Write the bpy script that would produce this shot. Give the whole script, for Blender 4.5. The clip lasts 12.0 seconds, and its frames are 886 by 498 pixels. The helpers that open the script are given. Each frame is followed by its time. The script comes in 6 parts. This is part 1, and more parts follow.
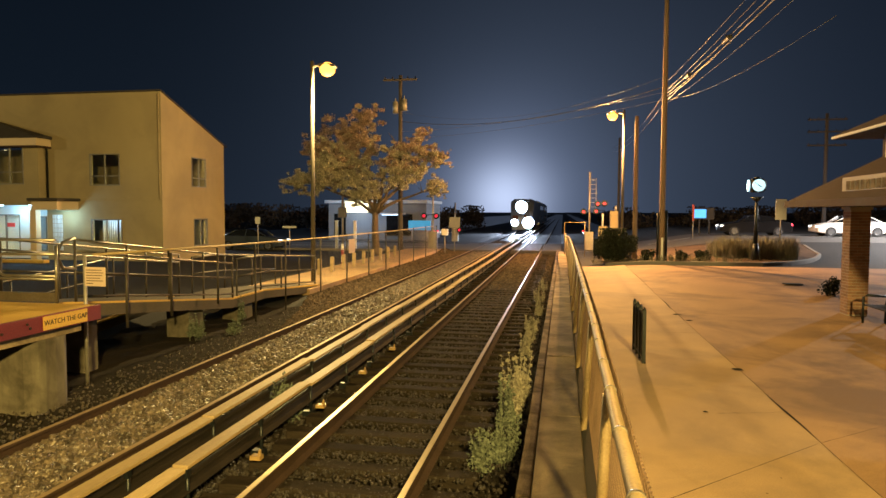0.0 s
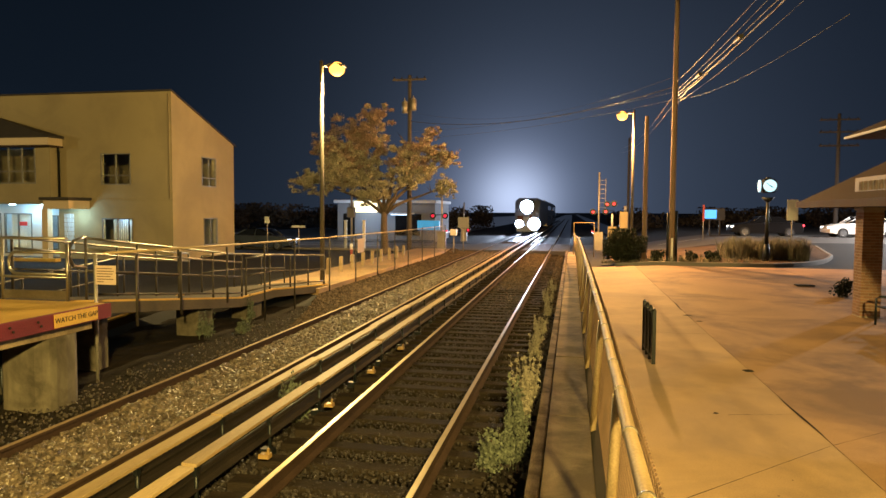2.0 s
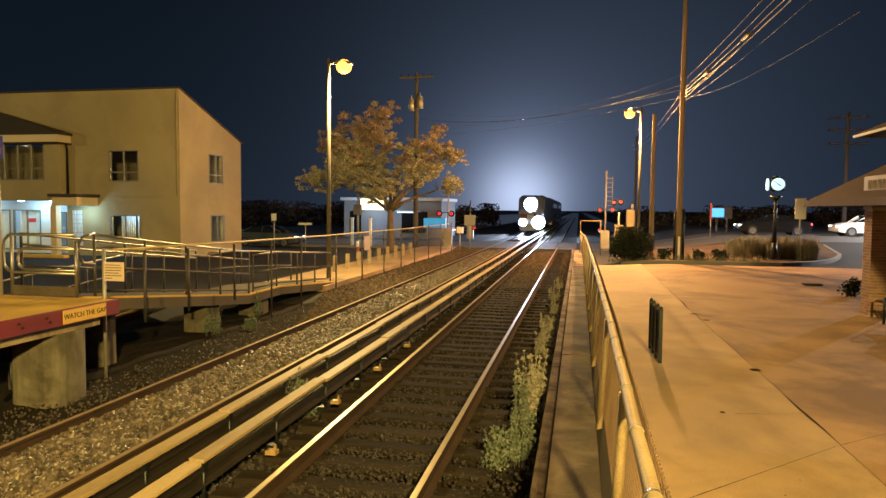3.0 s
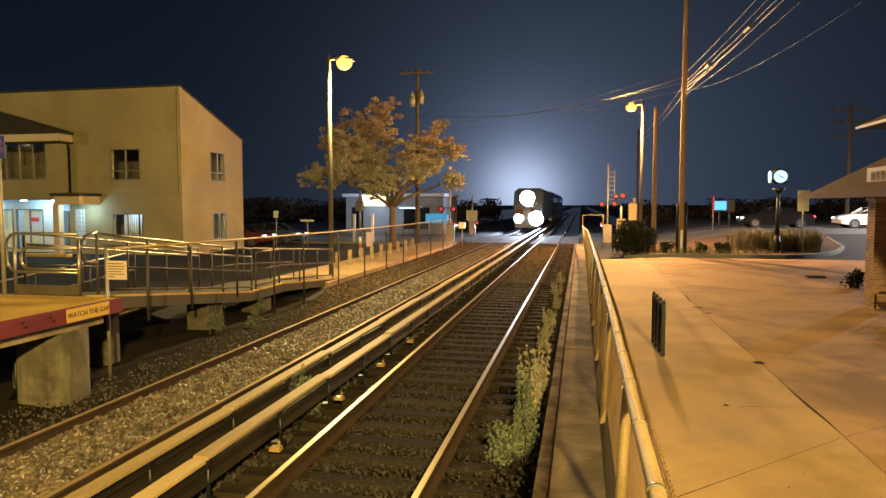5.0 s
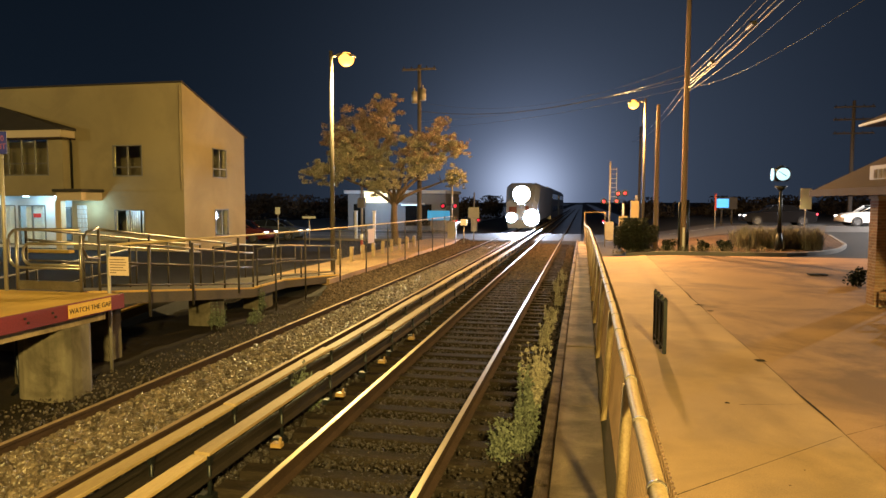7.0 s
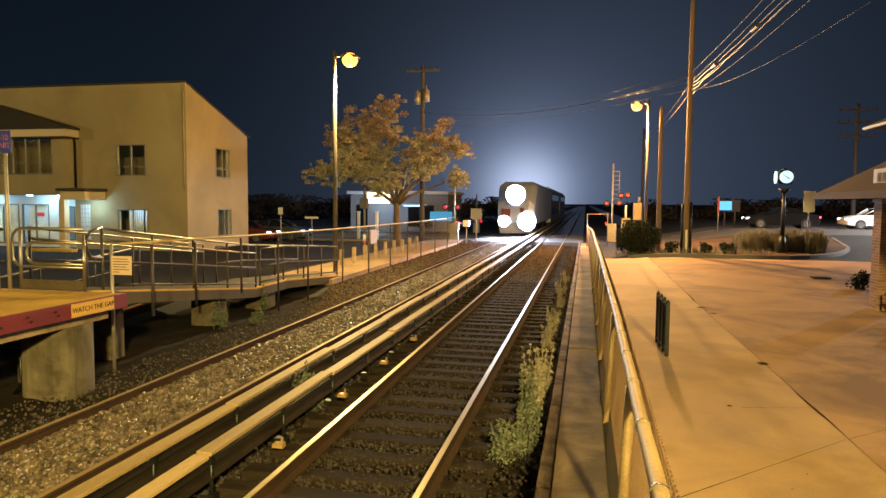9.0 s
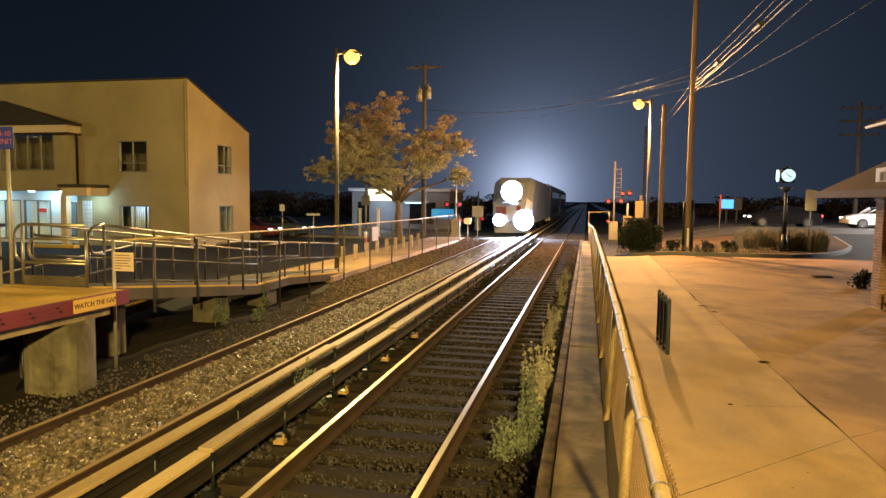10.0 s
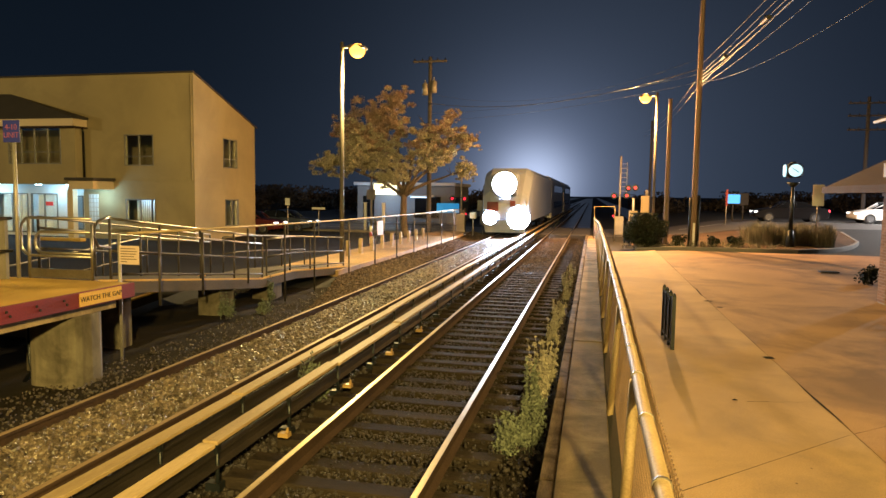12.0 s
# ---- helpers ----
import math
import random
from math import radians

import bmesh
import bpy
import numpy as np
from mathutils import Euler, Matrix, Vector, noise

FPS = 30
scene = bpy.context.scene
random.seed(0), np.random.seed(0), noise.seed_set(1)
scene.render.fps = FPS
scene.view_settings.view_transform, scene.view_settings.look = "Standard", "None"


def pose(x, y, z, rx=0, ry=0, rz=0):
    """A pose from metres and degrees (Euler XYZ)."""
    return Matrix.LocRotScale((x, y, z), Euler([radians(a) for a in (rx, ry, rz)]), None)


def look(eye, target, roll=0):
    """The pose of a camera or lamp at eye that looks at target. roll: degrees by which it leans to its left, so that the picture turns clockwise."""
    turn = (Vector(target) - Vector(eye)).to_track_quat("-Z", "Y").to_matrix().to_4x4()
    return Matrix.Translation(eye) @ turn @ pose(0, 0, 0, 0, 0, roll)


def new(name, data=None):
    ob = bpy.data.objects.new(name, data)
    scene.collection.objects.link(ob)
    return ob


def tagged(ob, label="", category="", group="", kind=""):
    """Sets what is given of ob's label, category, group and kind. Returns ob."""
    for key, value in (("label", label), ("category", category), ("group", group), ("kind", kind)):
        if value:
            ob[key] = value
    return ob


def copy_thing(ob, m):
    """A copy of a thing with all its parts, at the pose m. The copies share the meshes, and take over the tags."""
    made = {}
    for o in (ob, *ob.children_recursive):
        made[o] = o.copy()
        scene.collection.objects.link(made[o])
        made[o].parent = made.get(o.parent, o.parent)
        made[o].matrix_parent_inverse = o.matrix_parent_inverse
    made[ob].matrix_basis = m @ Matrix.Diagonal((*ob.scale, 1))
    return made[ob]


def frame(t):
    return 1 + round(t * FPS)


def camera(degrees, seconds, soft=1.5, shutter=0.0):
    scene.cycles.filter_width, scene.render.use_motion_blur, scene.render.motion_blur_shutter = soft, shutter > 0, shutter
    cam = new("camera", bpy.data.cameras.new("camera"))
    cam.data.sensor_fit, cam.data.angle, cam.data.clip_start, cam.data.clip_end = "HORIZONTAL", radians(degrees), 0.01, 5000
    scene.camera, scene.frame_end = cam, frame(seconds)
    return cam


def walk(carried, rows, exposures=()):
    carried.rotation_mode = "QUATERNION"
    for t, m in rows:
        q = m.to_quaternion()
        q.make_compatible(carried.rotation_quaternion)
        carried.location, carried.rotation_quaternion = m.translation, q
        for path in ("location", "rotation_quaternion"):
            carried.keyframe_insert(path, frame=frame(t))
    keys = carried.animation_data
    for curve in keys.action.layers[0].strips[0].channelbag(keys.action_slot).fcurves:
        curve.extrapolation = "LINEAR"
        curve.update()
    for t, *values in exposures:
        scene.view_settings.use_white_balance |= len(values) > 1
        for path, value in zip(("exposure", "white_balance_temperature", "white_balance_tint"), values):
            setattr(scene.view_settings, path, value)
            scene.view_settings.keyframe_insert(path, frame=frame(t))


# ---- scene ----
cam = camera(67.0, 12.0)
PATH = [
    (0, (0.004, -0.01, 2.545), (-0.3474, 1.9557, 2.4336), 0.23),
    (0.5, (0.008, -0.011, 2.543), (-0.3601, 1.9514, 2.4334), -0.03),
    (1, (-0.03, 0, 2.539), (-0.3893, 1.9636, 2.4139), 0.13),
    (1.5, (-0.018, 0.009, 2.534), (-0.3787, 1.9728, 2.4154), 0.22),
    (2, (-0.002, 0.008, 2.535), (-0.3791, 1.969, 2.4238), 0.36),
    (2.5, (-0.014, 0.003, 2.537), (-0.4002, 1.9623, 2.4228), 0.52),
    (3, (-0.006, -0.001, 2.536), (-0.4011, 1.956, 2.4178), 0.52),
    (5, (0, 0.004, 2.537), (-0.4019, 1.9587, 2.4053), -0.02),
    (5.5, (0.007, 0.002, 2.533), (-0.396, 1.9565, 2.3996), -0.06),
    (6, (0.002, 0.002, 2.532), (-0.4001, 1.9565, 2.397), 0),
    (6.5, (0.005, -0.005, 2.53), (-0.3993, 1.9491, 2.3924), 0.08),
    (7, (0.002, 0.009, 2.534), (-0.4049, 1.9624, 2.3934), 0.12),
    (9, (-0.003, 0.007, 2.537), (-0.4167, 1.9588, 2.3993), 0.41),
    (9.5, (0.003, 0.004, 2.536), (-0.4123, 1.9555, 2.3971), 0.51),
    (10, (-0.004, 0.002, 2.54), (-0.4215, 1.9529, 2.3942), 0.61),
    (10.5, (-0.006, 0.007, 2.532), (-0.43, 1.9555, 2.3776), 0.63),
    (11, (0.002, 0.007, 2.535), (-0.4293, 1.9535, 2.3747), 0.7),
    (11.5, (0.001, 0.009, 2.531), (-0.4337, 1.9542, 2.368), 0.72),
    (12, (0.007, 0.006, 2.541), (-0.4254, 1.9521, 2.378), 0.75),
]
walk(cam, [(t, look(eye, target, roll)) for t, eye, target, roll in PATH], exposures=[(0.0, 0.2, 5350, 10), (12.0, 0.2, 5350, 10)])

# ---- light ----
world = bpy.data.worlds.new("night")
scene.world = world
world.use_nodes = True
wn, wl = world.node_tree.nodes, world.node_tree.links
bg = wn["Background"]
tc = wn.new("ShaderNodeTexCoord")
sep = wn.new("ShaderNodeSeparateXYZ")
ramp = wn.new("ShaderNodeValToRGB")
wl.new(tc.outputs["Generated"], sep.inputs[0])
wl.new(sep.outputs["Z"], ramp.inputs["Fac"])
ramp.color_ramp.elements[0].position = 0.0
ramp.color_ramp.elements[0].color = (0.0085, 0.0115, 0.0160, 1)
ramp.color_ramp.elements[1].position = 0.42
ramp.color_ramp.elements[1].color = (0.0024, 0.0040, 0.0060, 1)
mid = ramp.color_ramp.elements.new(0.16)
mid.color = (0.0050, 0.0074, 0.0105, 1)
# headlight haze painted into the sky round the train; the last lobe lies right
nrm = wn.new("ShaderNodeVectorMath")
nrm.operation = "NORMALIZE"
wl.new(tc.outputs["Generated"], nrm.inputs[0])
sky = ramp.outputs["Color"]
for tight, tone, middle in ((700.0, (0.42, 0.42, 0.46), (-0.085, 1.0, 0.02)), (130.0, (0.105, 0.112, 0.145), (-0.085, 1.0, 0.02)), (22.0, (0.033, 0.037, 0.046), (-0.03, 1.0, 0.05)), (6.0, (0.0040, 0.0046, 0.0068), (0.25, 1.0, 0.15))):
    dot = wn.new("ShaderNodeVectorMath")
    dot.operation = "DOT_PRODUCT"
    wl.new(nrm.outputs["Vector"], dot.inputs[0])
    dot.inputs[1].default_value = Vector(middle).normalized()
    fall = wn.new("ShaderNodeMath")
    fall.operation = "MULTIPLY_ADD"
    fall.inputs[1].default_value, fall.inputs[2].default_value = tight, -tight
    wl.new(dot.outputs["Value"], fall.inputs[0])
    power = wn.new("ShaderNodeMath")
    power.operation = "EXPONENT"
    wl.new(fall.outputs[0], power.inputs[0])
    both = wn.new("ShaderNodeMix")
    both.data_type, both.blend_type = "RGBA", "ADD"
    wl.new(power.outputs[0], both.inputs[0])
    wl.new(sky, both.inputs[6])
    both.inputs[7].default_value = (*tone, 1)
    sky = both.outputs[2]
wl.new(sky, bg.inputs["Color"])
bg.inputs["Strength"].default_value = 1.0

SODIUM = (1.0, 0.63, 0.18)


def lamp(name, kind, place, power, color, size=0.3, aim=None):
    data = bpy.data.lights.new(name, kind)
    data.energy, data.color = power, color
    if kind == "POINT":
        data.shadow_soft_size = size
    elif kind == "AREA":
        data.shape, data.size = "DISK", size
    ob = new(name, data)
    ob.matrix_world = look(place, aim) if aim else Matrix.Translation(place)
    return ob


# ---- materials ----
def mat(name, a, b=None, rough=0.7, metal=0.0, scale=6.0, fine=60.0, bump=0.15, spec=0.5, island=0.0, emit=0.0, glow=None, streak=None, stain=None):
    """A surface whose colour wanders between a and b at two scales, with fine relief. streak: stretch of the grain along x, y, z; stain: (scale, strength, colour) of soaked-in patches."""
    m = bpy.data.materials.new(name)
    m.use_nodes = True
    n, l = m.node_tree.nodes, m.node_tree.links
    p = n["Principled BSDF"]
    b = b or tuple(c * 0.7 for c in a)
    co = n.new("ShaderNodeTexCoord")
    mp = n.new("ShaderNodeMapping")
    mp.inputs["Scale"].default_value = streak or (1, 1, 1)
    l.new(co.outputs["Object"], mp.inputs["Vector"])
    big, small = n.new("ShaderNodeTexNoise"), n.new("ShaderNodeTexNoise")
    for t, s, d in ((big, scale * 0.25, 5), (small, fine, 3)):
        t.inputs["Scale"].default_value, t.inputs["Detail"].default_value = s, d
        l.new(mp.outputs["Vector"], t.inputs["Vector"])
    mixf = n.new("ShaderNodeMix")
    mixf.data_type = "FLOAT"
    mixf.inputs[0].default_value = 0.45
    l.new(big.outputs["Fac"], mixf.inputs[2])
    l.new(small.outputs["Fac"], mixf.inputs[3])
    cr = n.new("ShaderNodeValToRGB")
    cr.color_ramp.elements[0].position, cr.color_ramp.elements[1].position = 0.36, 0.64
    cr.color_ramp.elements[0].color, cr.color_ramp.elements[1].color = (*b, 1), (*a, 1)
    l.new(mixf.outputs[0], cr.inputs["Fac"])
    out = cr.outputs["Color"]
    if stain:
        st, sr, sm = n.new("ShaderNodeTexNoise"), n.new("ShaderNodeMapRange"), n.new("ShaderNodeMix")
        st.inputs["Scale"].default_value, st.inputs["Detail"].default_value, st.inputs["Roughness"].default_value = stain[0], 7, 0.62
        st.inputs["Distortion"].default_value = 0.5
        l.new(co.outputs["Object"], st.inputs["Vector"])
        sr.inputs["From Min"].default_value, sr.inputs["From Max"].default_value = 0.42, 0.61
        sr.inputs["To Max"].default_value = stain[1]
        l.new(st.outputs["Fac"], sr.inputs["Value"])
        sm.data_type = "RGBA"
        l.new(sr.outputs["Result"], sm.inputs[0])
        l.new(out, sm.inputs[6])
        sm.inputs[7].default_value = (*stain[2], 1)
        out = sm.outputs[2]
    if island:
        hsv = n.new("ShaderNodeHueSaturation")
        info = n.new("ShaderNodeNewGeometry") if island < 0 else n.new("ShaderNodeObjectInfo")
        mr = n.new("ShaderNodeMapRange")
        mr.inputs["To Min"].default_value, mr.inputs["To Max"].default_value = 1 - abs(island), 1 + abs(island)
        l.new(info.outputs["Random Per Island" if island < 0 else "Random"], mr.inputs["Value"])
        l.new(mr.outputs["Result"], hsv.inputs["Value"])
        l.new(out, hsv.inputs["Color"])
        out = hsv.outputs["Color"]
    l.new(out, p.inputs["Base Color"])
    rr = n.new("ShaderNodeMapRange")
    rr.inputs["To Min"].default_value, rr.inputs["To Max"].default_value = max(0.02, rough - 0.12), min(1, rough + 0.12)
    l.new(big.outputs["Fac"], rr.inputs["Value"])
    l.new(rr.outputs["Result"], p.inputs["Roughness"])
    p.inputs["Metallic"].default_value = metal
    p.inputs["Specular IOR Level"].default_value = spec
    if bump:
        bp = n.new("ShaderNodeBump")
        bp.inputs["Strength"].default_value, bp.inputs["Distance"].default_value = bump, 0.02
        l.new(small.outputs["Fac"], bp.inputs["Height"])
        l.new(bp.outputs["Normal"], p.inputs["Normal"])
    if emit:
        p.inputs["Emission Color"].default_value = (*(glow or a), 1)
        p.inputs["Emission Strength"].default_value = emit
    return m


def glass(name, tint=(0.9, 0.95, 0.95), rough=0.02):
    m = bpy.data.materials.new(name)
    m.use_nodes = True
    p = m.node_tree.nodes["Principled BSDF"]
    p.inputs["Base Color"].default_value = (*tint, 1)
    p.inputs["Roughness"].default_value = rough
    p.inputs["Transmission Weight"].default_value = 1.0
    p.inputs["IOR"].default_value = 1.02 if rough > 0.5 else 1.3
    return m


